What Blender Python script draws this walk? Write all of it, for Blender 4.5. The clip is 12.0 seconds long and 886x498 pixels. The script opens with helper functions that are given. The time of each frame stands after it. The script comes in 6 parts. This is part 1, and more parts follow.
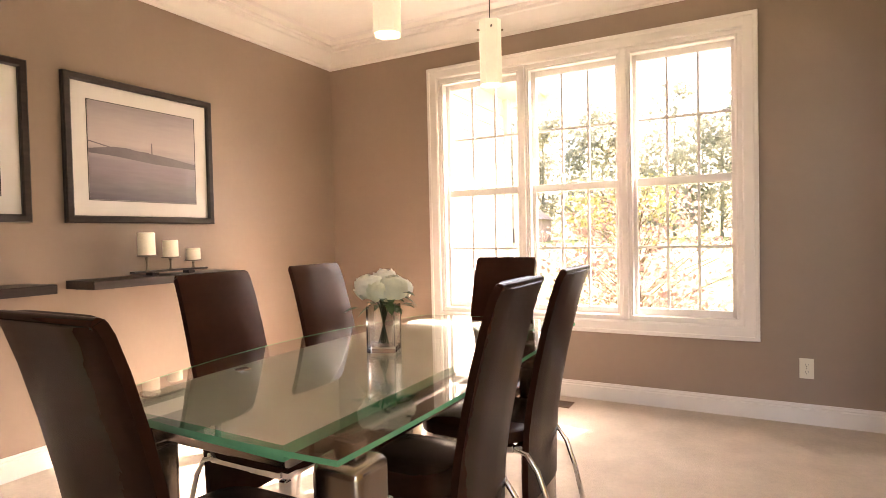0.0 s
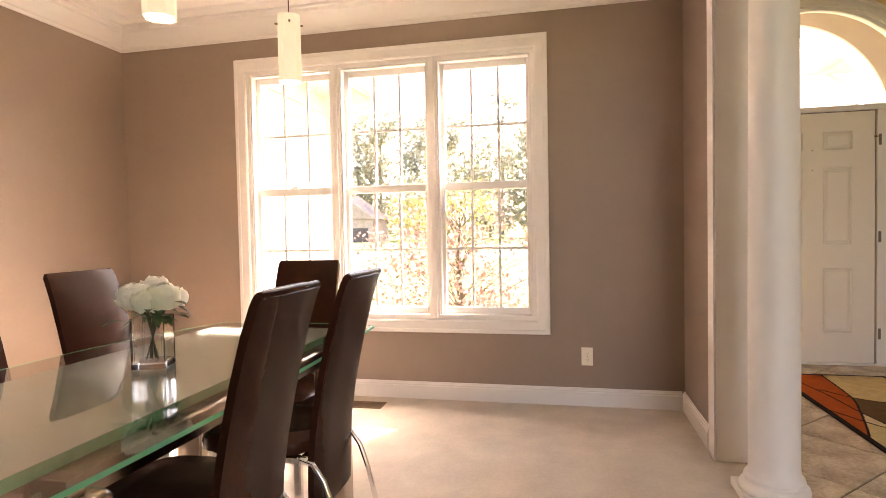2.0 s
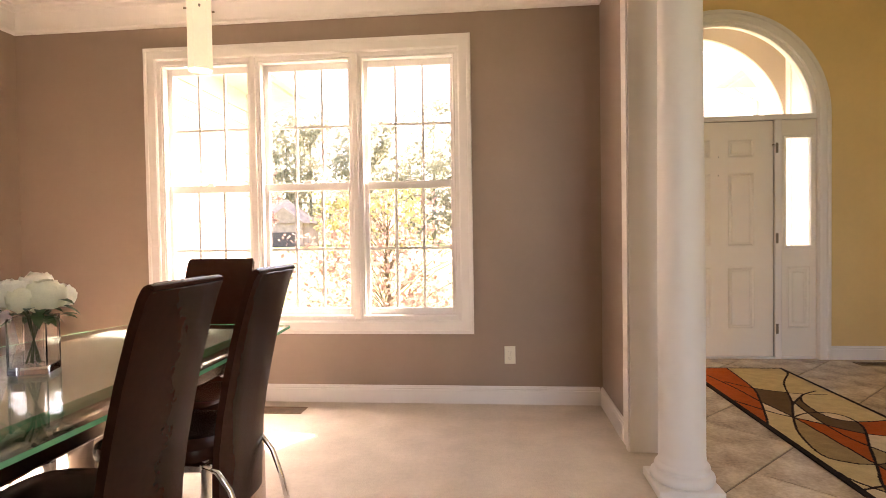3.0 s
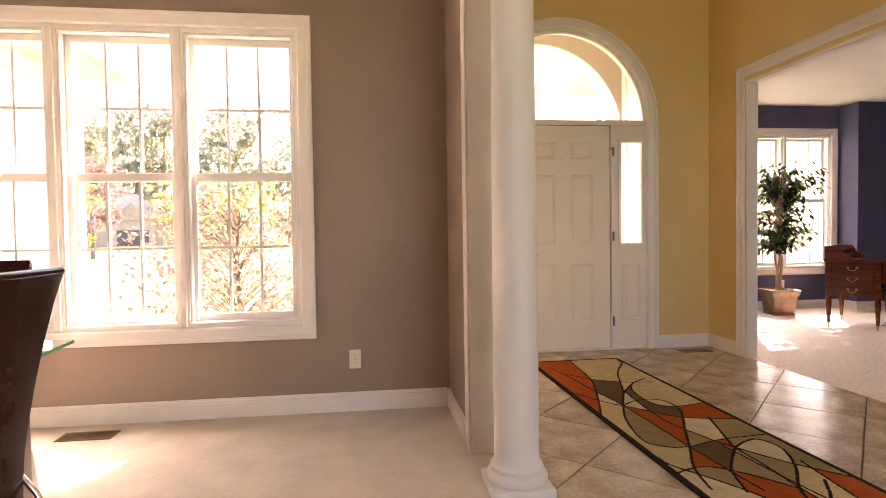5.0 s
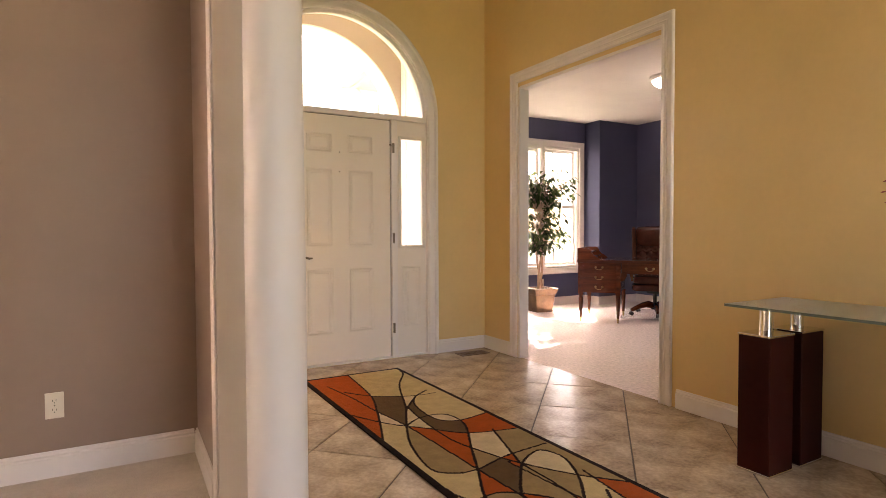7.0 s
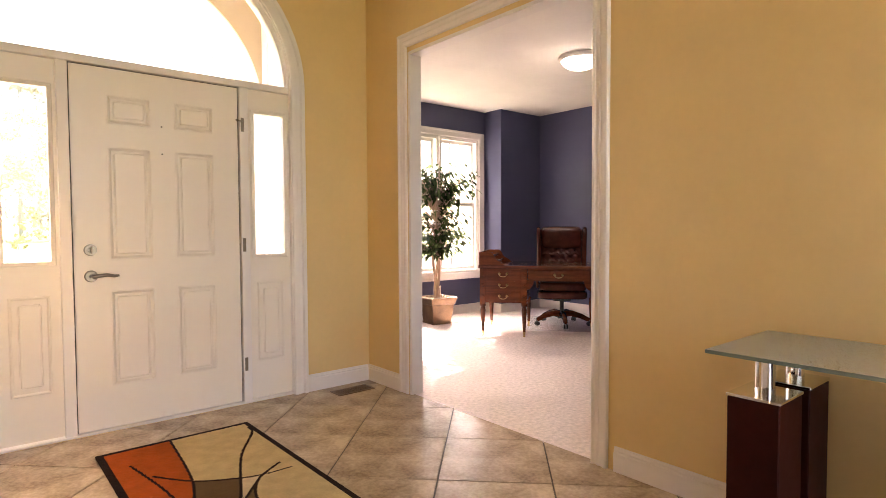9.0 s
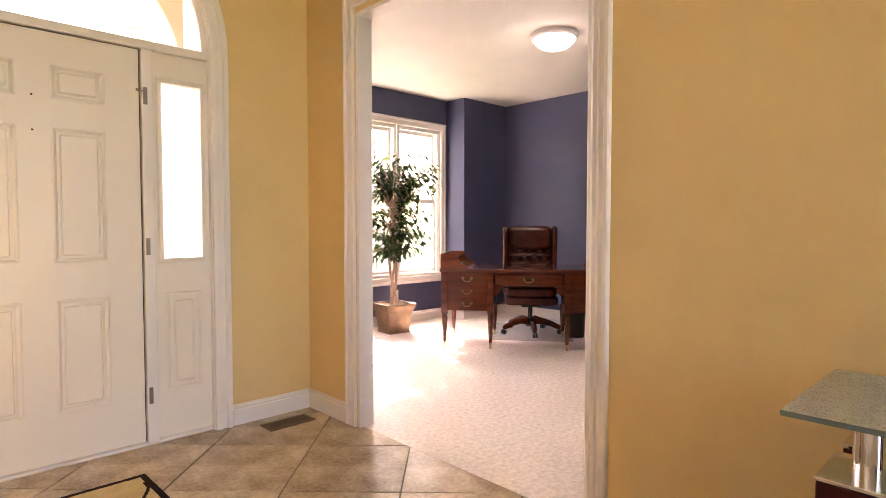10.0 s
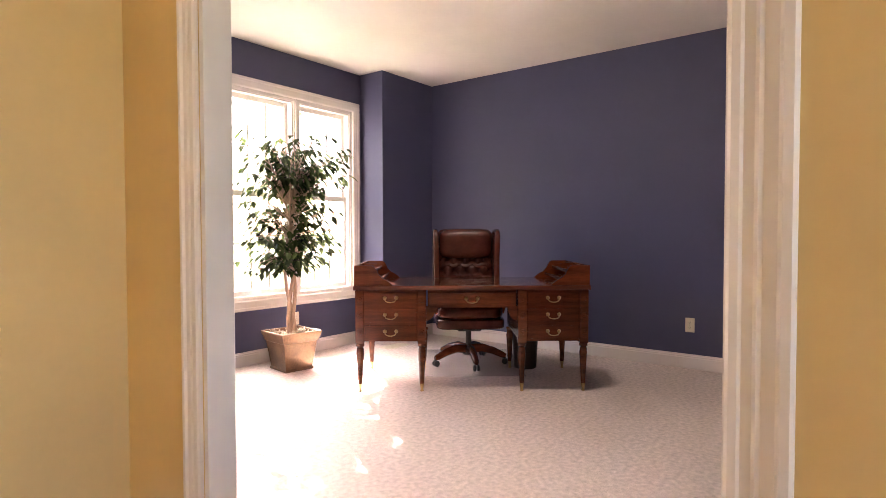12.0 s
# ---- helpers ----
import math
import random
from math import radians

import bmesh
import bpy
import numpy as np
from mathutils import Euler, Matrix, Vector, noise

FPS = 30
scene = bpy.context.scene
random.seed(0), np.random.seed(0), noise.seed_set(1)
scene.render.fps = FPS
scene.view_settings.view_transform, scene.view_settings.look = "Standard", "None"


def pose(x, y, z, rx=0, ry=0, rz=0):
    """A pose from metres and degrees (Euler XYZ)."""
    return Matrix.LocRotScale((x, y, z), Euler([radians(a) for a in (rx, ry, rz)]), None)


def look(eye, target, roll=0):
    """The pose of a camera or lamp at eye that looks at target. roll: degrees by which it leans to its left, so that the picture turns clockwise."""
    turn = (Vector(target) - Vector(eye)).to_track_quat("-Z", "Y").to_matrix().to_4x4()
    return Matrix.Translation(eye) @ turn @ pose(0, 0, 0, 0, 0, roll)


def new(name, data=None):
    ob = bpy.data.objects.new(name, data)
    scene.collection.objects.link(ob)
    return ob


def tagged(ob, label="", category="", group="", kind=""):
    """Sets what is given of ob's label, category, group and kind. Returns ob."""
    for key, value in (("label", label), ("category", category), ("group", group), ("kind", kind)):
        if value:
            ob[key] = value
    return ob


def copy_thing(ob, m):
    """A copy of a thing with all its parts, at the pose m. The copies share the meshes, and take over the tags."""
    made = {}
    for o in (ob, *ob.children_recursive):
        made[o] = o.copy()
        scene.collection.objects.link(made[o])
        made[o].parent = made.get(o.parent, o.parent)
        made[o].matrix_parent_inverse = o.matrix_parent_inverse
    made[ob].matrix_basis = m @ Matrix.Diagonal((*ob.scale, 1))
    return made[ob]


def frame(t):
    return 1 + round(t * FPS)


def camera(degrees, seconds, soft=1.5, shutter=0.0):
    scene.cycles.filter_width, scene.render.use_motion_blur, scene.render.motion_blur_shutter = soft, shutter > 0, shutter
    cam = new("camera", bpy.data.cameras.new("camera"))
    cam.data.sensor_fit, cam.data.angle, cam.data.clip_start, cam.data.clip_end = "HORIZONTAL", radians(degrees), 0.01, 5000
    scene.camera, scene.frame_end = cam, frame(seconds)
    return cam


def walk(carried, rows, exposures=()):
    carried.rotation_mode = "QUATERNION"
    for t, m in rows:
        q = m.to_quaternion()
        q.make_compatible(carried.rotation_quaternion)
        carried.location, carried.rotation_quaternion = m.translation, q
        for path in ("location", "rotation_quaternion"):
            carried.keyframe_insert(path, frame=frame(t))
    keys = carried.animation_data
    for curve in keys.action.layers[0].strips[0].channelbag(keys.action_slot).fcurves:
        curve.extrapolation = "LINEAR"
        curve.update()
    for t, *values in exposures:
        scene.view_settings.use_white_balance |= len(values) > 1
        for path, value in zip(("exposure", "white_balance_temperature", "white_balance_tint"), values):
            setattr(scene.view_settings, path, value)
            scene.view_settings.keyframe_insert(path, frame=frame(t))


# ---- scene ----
cam = camera(76.1, 12.0, soft=0.85)
PATH = [
    (0, (0.25, 0.176, 1.148), (-0.705, 1.932, 1.099), -1.3),
    (0.5, (0.29, 0.199, 1.169), (-0.528, 2.023, 1.107), -1.3),
    (1, (0.349, 0.235, 1.147), (-0.341, 2.112, 1.094), -1.2),
    (1.5, (0.375, 0.253, 1.155), (-0.178, 2.174, 1.096), -1.1),
    (2, (0.41, 0.266, 1.159), (-0.018, 2.219, 1.097), -1.1),
    (2.5, (0.436, 0.283, 1.14), (0.129, 2.259, 1.085), -1.0),
    (3, (0.456, 0.312, 1.122), (0.265, 2.303, 1.073), -0.9),
    (5, (0.631, 0.483, 1.115), (0.889, 2.466, 1.054), -0.8),
    (5.5, (0.666, 0.565, 1.117), (1.05, 2.527, 1.057), -0.7),
    (6, (0.68, 0.677, 1.118), (1.262, 2.59, 1.056), -0.6),
    (6.5, (0.713, 0.792, 1.123), (1.525, 2.618, 1.057), -0.3),
    (7, (0.813, 0.966, 1.111), (1.798, 2.706, 1.047), -0.2),
    (7.2, (0.875, 1.045, 1.126), (1.899, 2.761, 1.058), -0.2),
    (8.8, (1.375, 1.7, 1.148), (2.651, 3.238, 1.074), -0.1),
    (9, (1.493, 1.789, 1.155), (2.774, 3.324, 1.08), -0.3),
    (9.5, (1.699, 2.042, 1.143), (3.03, 3.533, 1.07), -0.2),
    (10, (1.931, 2.267, 1.156), (3.316, 3.708, 1.076), -0.0),
    (10.5, (2.155, 2.498, 1.138), (3.594, 3.885, 1.07), -0.3),
    (11, (2.382, 2.764, 1.127), (3.866, 4.105, 1.069), -0.6),
    (11.5, (2.62, 3.006, 1.124), (4.147, 4.296, 1.065), -0.3),
    (12, (2.853, 3.251, 1.123), (4.444, 4.462, 1.067), -0.1),
]
walk(cam, [(t, look(eye, target, roll)) for t, eye, target, roll in PATH], [(0.0, 3.00, 7600, 24.0), (5.5, 2.97, 7750, 27.0), (9.0, 3.52, 7350, 26.0), (11.0, 3.70, 7200, 26.0), (12.0, 3.64, 7100, 26.0)])

# ---- light ----
SUN_AZ, SUN_EL = 29.5, 39.0      # degrees from +y towards +x, and above the horizon
world = bpy.data.worlds.new("world")
scene.world = world
world.use_nodes = True
wn = world.node_tree
sky = wn.nodes.new("ShaderNodeTexSky")
sky.sky_type, sky.sun_disc = "NISHITA", False
sky.sun_elevation, sky.sun_rotation = radians(SUN_EL), radians(SUN_AZ)
sky.dust_density = 2.0
wn.nodes["Background"].inputs["Strength"].default_value = 0.15
wn.links.new(sky.outputs[0], wn.nodes["Background"].inputs["Color"])
sun = new("sun", bpy.data.lights.new("sun", "SUN"))
sun.data.energy, sun.data.angle, sun.data.color = 4.7, radians(0.6), (1.0, 0.93, 0.82)
az, el = radians(SUN_AZ), radians(SUN_EL)
sun.matrix_world = look((20 * math.sin(az), 20 * math.cos(az), 20 * math.tan(el)), (0, 0, 0))

# Fill lamp added in the unseen rear opening, to brighten hall and door.
back_fill = new("hall_fill_light", bpy.data.lights.new("hall_fill_light", "AREA"))
back_fill.data.shape, back_fill.data.size, back_fill.data.size_y = "RECTANGLE", 2.2, 3.3
back_fill.data.energy, back_fill.data.color = 2.8, (1.0, 0.97, 0.92)
back_fill.matrix_world = pose(2.575, -2.24, 1.7, 90, 0, 0)


# ---- materials ----
def material(name, colour, rough=0.6, metal=0.0, vary=0.12, scale=3.0, grain=0.0, grain_scale=200.0, coat=0.0,
             stretch=(1, 1, 1), emit=0.0, transmission=0.0, ior=1.45, random_amount=0.0, tint=None, spec=None, alpha=1.0, second=None, spread=0.25):
    """A principled surface with two scales of colour variation, uneven gloss and a fine relief."""
    m = bpy.data.materials.new(name)
    m.use_nodes = True
    n, l = m.node_tree.nodes, m.node_tree.links
    p = n["Principled BSDF"]
    p.inputs["Roughness"].default_value, p.inputs["Metallic"].default_value = rough, metal
    p.inputs["Coat Weight"].default_value = coat
    p.inputs["Coat Roughness"].default_value = 0.12
    p.inputs["Transmission Weight"].default_value, p.inputs["IOR"].default_value = transmission, ior
    p.inputs["Alpha"].default_value = alpha
    if spec is not None:
        p.inputs["Specular IOR Level"].default_value = spec
    c = (*colour, 1)
    p.inputs["Base Color"].default_value = c
    tc = n.new("ShaderNodeTexCoord")
    mp = n.new("ShaderNodeMapping")
    mp.inputs["Scale"].default_value = stretch
    l.new(tc.outputs["Object"], mp.inputs["Vector"])
    if vary or random_amount:
        big, fine = n.new("ShaderNodeTexNoise"), n.new("ShaderNodeTexNoise")
        for t, s, d in ((big, scale, 4), (fine, scale * 9, 3)):
            t.inputs["Scale"].default_value, t.inputs["Detail"].default_value = s, d
            l.new(mp.outputs[0], t.inputs["Vector"])
        add = n.new("ShaderNodeMath")
        add.operation = "MULTIPLY_ADD"
        l.new(fine.outputs["Fac"], add.inputs[0])
        add.inputs[1].default_value = 0.5
        l.new(big.outputs["Fac"], add.inputs[2])
        last = add.outputs[0]
        if random_amount:
            info, more = n.new("ShaderNodeObjectInfo"), n.new("ShaderNodeMath")
            more.operation = "MULTIPLY_ADD"
            l.new(info.outputs["Random"], more.inputs[0])
            more.inputs[1].default_value = random_amount
            l.new(last, more.inputs[2])
            last = more.outputs[0]
        ramp = n.new("ShaderNodeMapRange")
        ramp.inputs["From Min"].default_value, ramp.inputs["From Max"].default_value = 0.75 - spread, 0.75 + spread + random_amount
        l.new(last, ramp.inputs["Value"])
        mix = n.new("ShaderNodeMix")
        mix.data_type = "RGBA"
        lo, hi = [x * (1 - vary) for x in colour], [min(1, x * (1 + vary)) for x in colour]
        if second:
            lo = second
        mix.inputs["A"].default_value, mix.inputs["B"].default_value = (*lo, 1), (*hi, 1)
        l.new(ramp.outputs[0], mix.inputs["Factor"])
        l.new(mix.outputs["Result"], p.inputs["Base Color"])
        rr = n.new("ShaderNodeMapRange")
        rr.inputs["To Min"].default_value, rr.inputs["To Max"].default_value = rough * 0.88, min(1, rough * 1.12)
        l.new(fine.outputs["Fac"], rr.inputs["Value"])
        l.new(rr.outputs[0], p.inputs["Roughness"])
    if grain:
        g, b = n.new("ShaderNodeTexNoise"), n.new("ShaderNodeBump")
        g.inputs["Scale"].default_value, g.inputs["Detail"].default_value = grain_scale, 3
        b.inputs["Strength"].default_value, b.inputs["Distance"].default_value = grain, 0.004
        l.new(mp.outputs[0], g.inputs["Vector"])
        l.new(g.outputs["Fac"], b.inputs["Height"])
        l.new(b.outputs[0], p.inputs["Normal"])
    if emit:
        p.inputs["Emission Color"].default_value = (*(tint or colour), 1)
        p.inputs["Emission Strength"].default_value = emit
    return m


M_TAUPE = material("taupe_paint", (0.312, 0.230, 0.178), 0.42, vary=0.03, grain=0.03, grain_scale=260)
M_GOLD = material("gold_paint", (0.74, 0.535, 0.25), 0.42, vary=0.03, grain=0.03, grain_scale=260)
M_BLUE = material("blue_paint", (0.075, 0.08, 0.15), 0.5, vary=0.04, grain=0.05, grain_scale=260, spec=0.35)
M_TRIM = material("white_trim_paint", (0.80, 0.755, 0.725), 0.45, vary=0.015)
M_CEIL = material("ceiling_paint", (0.84, 0.80, 0.75), 0.8, vary=0.03, grain=0.2, grain_scale=150)
M_CARPET = material("cream_carpet", (0.63, 0.55, 0.475), 0.95, vary=0.10, scale=5, grain=0.9, grain_scale=150, spec=0.1)
M_CARPET2 = material("grey_carpet", (0.78, 0.69, 0.655), 0.95, vary=0.2, scale=38, grain=1.0, grain_scale=120, spec=0.1)
M_TILE = material("stone_tile", (0.53, 0.42, 0.30), 0.24, vary=0.22, scale=5.5, grain=0.10, grain_scale=30, random_amount=0.10, second=(0.29, 0.215, 0.15), spread=0.18)
M_GROUT = material("grout", (0.11, 0.085, 0.06), 0.85, vary=0.2, scale=8, grain=0.5)
M_GLASS = material("window_glass", (1, 1, 1), 0.0, vary=0, transmission=1.0, ior=1.45)
M_GRASS = material("lawn_grass", (0.17, 0.19, 0.06), 0.95, vary=0.45, scale=0.6, grain=1.0, grain_scale=12, second=(0.10, 0.12, 0.035))
M_METAL = material("brushed_nickel", (0.20, 0.165, 0.13), 0.32, 1.0, vary=0.05, scale=20)
M_CHROME = material("polished_chrome", (0.78, 0.77, 0.75), 0.09, 1.0, vary=0.03, scale=10)
M_DARKVENT = material("bronze_vent", (0.15, 0.085, 0.042), 0.45, 0.2, vary=0.15, scale=20)
# Near-black colour stands in for the shade inside holes, slots and gaps.
M_HOLE = material("recess_shade", (0.02, 0.018, 0.015), 0.9, vary=0.2)
M_PLASTIC = material("ivory_plastic", (0.80, 0.74, 0.62), 0.35, vary=0.02)
M_ROOF = material("roof_shingle", (0.16, 0.11, 0.09), 0.9, vary=0.3, scale=6, grain=0.6, grain_scale=30)


# ---- building helpers ----
def link(name, bm, mat, parent=None, label="", smooth=False):
    me = bpy.data.meshes.new(name)
    bm.normal_update()
    bm.to_mesh(me)
    bm.free()
    for m in (mat if isinstance(mat, (list, tuple)) else [mat]):
        me.materials.append(m)
    if smooth:
        me.polygons.foreach_set("use_smooth", [True] * len(me.polygons))
        me.set_sharp_from_angle(angle=radians(38))
    ob = new(name, me)
    if parent:
        ob.parent = parent
    if label:
        ob["label"] = label
    return ob


def part(name, bm, mat, parent, label="", smooth=False):
    return link(name, bm, mat, parent, label, smooth)


def thing(name, m, label, category, group=""):
    e = new(name)
    e.empty_display_size = 0.1
    e.matrix_world = m
    return tagged(e, label, category, group)


def structure(ob, label="", category=""):
    return tagged(ob, label, category, kind="structure")


def box(bm, x0, x1, y0, y1, z0, z1, bevel=0.0, seg=1, m=None):
    geo = bmesh.ops.create_cube(bm, size=1.0)
    vs = geo["verts"]
    t = Matrix.Translation(((x0 + x1) / 2, (y0 + y1) / 2, (z0 + z1) / 2)) @ Matrix.Diagonal((abs(x1 - x0), abs(y1 - y0), abs(z1 - z0), 1))
    bmesh.ops.transform(bm, matrix=t, verts=vs)
    if bevel:
        es = list({e for v in vs for e in v.link_edges})
        r = bmesh.ops.bevel(bm, geom=es, offset=bevel, segments=seg, profile=0.5, affect="EDGES")
        vs = list({v for f in r["faces"] for v in f.verts} | {v for v in vs if v.is_valid})
    if m is not None:
        bmesh.ops.transform(bm, matrix=m, verts=[v for v in vs if v.is_valid])
    return bm


def boxes(*items, bevel=0.0, seg=1):
    bm = bmesh.new()
    for b in items:
        box(bm, *b, bevel=bevel, seg=seg)
    return bm


def prism(bm, outline, a, b, axis="z"):
    """A flat outline (pairs), pushed from a to b along an axis: z (x, y), y (x, z) or x (y, z)."""
    def at(p, h):
        return {"z": (p[0], p[1], h), "y": (p[0], h, p[1]), "x": (h, p[0], p[1])}[axis]
    lo, hi = [bm.verts.new(at(p, a)) for p in outline], [bm.verts.new(at(p, b)) for p in outline]
    n = len(outline)
    faces = [bm.faces.new(lo[::-1]), bm.faces.new(hi)]
    for i in range(n):
        faces.append(bm.faces.new((lo[i], lo[(i + 1) % n], hi[(i + 1) % n], hi[i])))
    bmesh.ops.recalc_face_normals(bm, faces=faces)
    return bm


def lathe(bm, profile, steps=24, centre=(0, 0), z=0.0):
    """Pairs (radius, height) turned round a vertical axis."""
    rings = []
    for r, h in profile:
        rings.append([bm.verts.new((centre[0] + r * math.cos(2 * math.pi * i / steps), centre[1] + r * math.sin(2 * math.pi * i / steps), z + h)) for i in range(steps)])
    fs = []
    for a, b in zip(rings, rings[1:]):
        for i in range(steps):
            fs.append(bm.faces.new((a[i], a[(i + 1) % steps], b[(i + 1) % steps], b[i])))
    fs.append(bm.faces.new(rings[0][::-1]))
    fs.append(bm.faces.new(rings[-1]))
    bmesh.ops.recalc_face_normals(bm, faces=fs)
    return bm


def tube(bm, pts, r, steps=10):
    """A round bar along points; r a number, or one for each point."""
    pts = [Vector(p) for p in pts]
    rs = r if isinstance(r, (list, tuple)) else [r] * len(pts)
    rings, side = [], None
    for i, p in enumerate(pts):
        d = (pts[min(i + 1, len(pts) - 1)] - pts[max(i - 1, 0)]).normalized()
        if side is None:
            side = d.cross(Vector((0, 0, 1))) if abs(d.z) < 0.9 else d.cross(Vector((1, 0, 0)))
        side = (side - d * side.dot(d)).normalized()
        up = d.cross(side)
        rings.append([bm.verts.new(p + rs[i] * (math.cos(2 * math.pi * k / steps) * side + math.sin(2 * math.pi * k / steps) * up)) for k in range(steps)])
    fs = []
    for a, b in zip(rings, rings[1:]):
        for k in range(steps):
            fs.append(bm.faces.new((a[k], a[(k + 1) % steps], b[(k + 1) % steps], b[k])))
    fs += [bm.faces.new(rings[0][::-1]), bm.faces.new(rings[-1])]
    bmesh.ops.recalc_face_normals(bm, faces=fs)
    return bm


def wall(name, axis, p0, p1, a, b, z0, z1, holes, mat, label):
    """A straight wall, thick from p0 to p1 across its axis, from a to b along it; holes are (a0, a1, z0, z1)."""
    bm = bmesh.new()
    cuts = sorted({a, b, *[h[0] for h in holes], *[h[1] for h in holes]})
    for u, v in zip(cuts, cuts[1:]):
        hs = sorted((h[2], h[3]) for h in holes if h[0] <= u and h[1] >= v)
        lo = z0
        for h in hs + [(z1, z1)]:
            if h[0] > lo + 1e-6:
                if axis == "x":
                    box(bm, u, v, p0, p1, lo, h[0])
                else:
                    box(bm, p0, p1, u, v, lo, h[0])
            lo = h[1]
    bmesh.ops.remove_doubles(bm, verts=bm.verts, dist=1e-5)
    inner = [f for f in bm.faces if sum(1 for g in f.edges[0].link_faces if g != f and (g.calc_center_median() - f.calc_center_median()).length < 1e-6)]
    if inner:
        bmesh.ops.delete(bm, geom=inner, context="FACES_ONLY")
    return structure(link(name, bm, mat), label, "wall")


def moulding(bm, profile, a, b, side, up=(0, 0, 1)):
    """A profile of (out, height) pairs drawn along the line a to b; out is measured along side."""
    a, b, side, up = Vector(a), Vector(b), Vector(side), Vector(up)
    r0 = [bm.verts.new(a + side * o + up * h) for o, h in profile]
    r1 = [bm.verts.new(b + side * o + up * h) for o, h in profile]
    fs = [bm.faces.new(r0), bm.faces.new(r1[::-1])]
    n = len(profile)
    for i in range(n):
        fs.append(bm.faces.new((r0[i], r1[i], r1[(i + 1) % n], r0[(i + 1) % n])))
    bmesh.ops.recalc_face_normals(bm, faces=fs)
    return bm


def mitred(bm, profile, corners, centre_dir, depth_dir, closed=False):
    """A casing profile of (across, proud) pairs led round corners (inner line) with mitres; across points away from the opening."""
    pts = [Vector(c) for c in corners]
    n = len(pts)
    d = Vector(depth_dir)
    rings = []
    for i, p in enumerate(pts):
        prev = pts[i - 1] if (closed or i > 0) else None
        nxt = pts[(i + 1) % n] if (closed or i < n - 1) else None
        dirs = []
        if prev is not None:
            dirs.append((p - prev).normalized().cross(d))
        if nxt is not None:
            dirs.append((nxt - p).normalized().cross(d))
        if len(dirs) == 2:
            s = (dirs[0] + dirs[1])
            s = s / (1 + dirs[0].dot(dirs[1]))
        else:
            s = dirs[0]
        rings.append([bm.verts.new(p + s * a * centre_dir + d * q) for a, q in profile])
    fs = []
    k = len(profile)
    for i in range(n if closed else n - 1):
        r0, r1 = rings[i], rings[(i + 1) % n]
        for j in range(k):
            fs.append(bm.faces.new((r0[j], r1[j], r1[(j + 1) % k], r0[(j + 1) % k])))
    if not closed:
        fs += [bm.faces.new(rings[0]), bm.faces.new(rings[-1][::-1])]
    bmesh.ops.recalc_face_normals(bm, faces=fs)
    return bm


# ---- the large structure ----
CEIL, FOYER_CEIL = 2.743, 3.66
DX0, DX1, DY1 = -2.93, 1.127, 4.055            # dining room: picture wall, column line, window wall
FX0, FX1, FY1 = 1.33, 3.810, 5.455             # foyer: left wall, office wall, door wall
OX0, OX1, OY1, CHASE_X, CHASE_Y = 3.884, 7.80, 7.48, 7.005, 7.168
BACK = -2.2

# window: casing outside width 2.26, from z 0.465 to 2.44; the opening in the wall
WIN_HOLE = (-1.055, 1.055, 0.545, 2.36)
DIN_WIN_X, OFF_WIN_X = -0.833, 5.845

structure(link("floor_dining", boxes((DX0, 1.25, BACK, DY1, -0.12, 0.0)), M_CARPET), "cream cut-pile carpet over the dining room floor", "floor")
structure(link("floor_office", boxes((3.835, OX1, 1.0, OY1, -0.12, 0.0)), M_CARPET2), "pale grey-pink carpet over the office floor", "floor")
floor_foyer = structure(link("floor_foyer", boxes((1.25, 3.835, BACK, 5.60, -0.12, -0.006)), M_GROUT), "large stone-look tiles laid diagonally with brown grout", "floor")

hx = DIN_WIN_X
wall("wall_dining_window", "x", DY1, DY1 + 0.18, DX0 - 0.15, FX0, -0.3, CEIL + 0.9,
     [(hx + WIN_HOLE[0], hx + WIN_HOLE[1], WIN_HOLE[2], WIN_HOLE[3])], M_TAUPE, "taupe painted wall round the triple window")
wall("wall_dining_pictures", "y", DX0 - 0.15, DX0, BACK, DY1, -0.3, CEIL + 0.9, [], M_TAUPE, "taupe painted wall with two pictures")
wall("wall_dining_back", "x", BACK - 0.15, BACK, DX0 - 0.15, 1.23, -0.3, CEIL + 0.9, [], M_TAUPE, "taupe painted wall behind the dining table")
wall("wall_stub", "y", DX1, 1.2285, 3.262, DY1, 0.0, CEIL + 0.3, [], M_TAUPE, "taupe side of the short wall beside the column")
wall("wall_foyer_stub", "y", 1.2285, FX0, 3.262, DY1, 0.0, CEIL + 0.3, [], M_GOLD, "golden side of the short wall beside the column")
wall("wall_foyer_side", "y", 1.18, FX0, DY1 + 0.18, FY1 + 0.15, -0.3, FOYER_CEIL + 0.1, [], M_GOLD, "golden wall on the hinge-free side of the front door")
structure(link("header_beam", boxes((DX1, 1.2285, BACK, 3.262, 2.56, CEIL + 0.3)), M_TAUPE), "painted header above the columns", "beam")
structure(link("header_foyer", boxes((1.2285, FX0, BACK, DY1 + 0.18, 2.56, FOYER_CEIL + 0.1)), M_GOLD), "golden header above the columns", "beam")
wall("wall_foyer_office", "y", FX1, OX0, BACK, OY1, -0.1, FOYER_CEIL + 0.1, [(3.416, 4.922, -0.2, 2.345)], M_GOLD, "golden painted wall with a wide cased opening")
# The opening is unseen, left to let sky light into the hall.
wall("wall_foyer_back", "x", BACK - 0.15, BACK, 1.23, OX0, -0.3, FOYER_CEIL + 0.1, [(1.45, 3.7, 0.0, 3.4)], M_GOLD, "golden painted wall at the back of the hall")
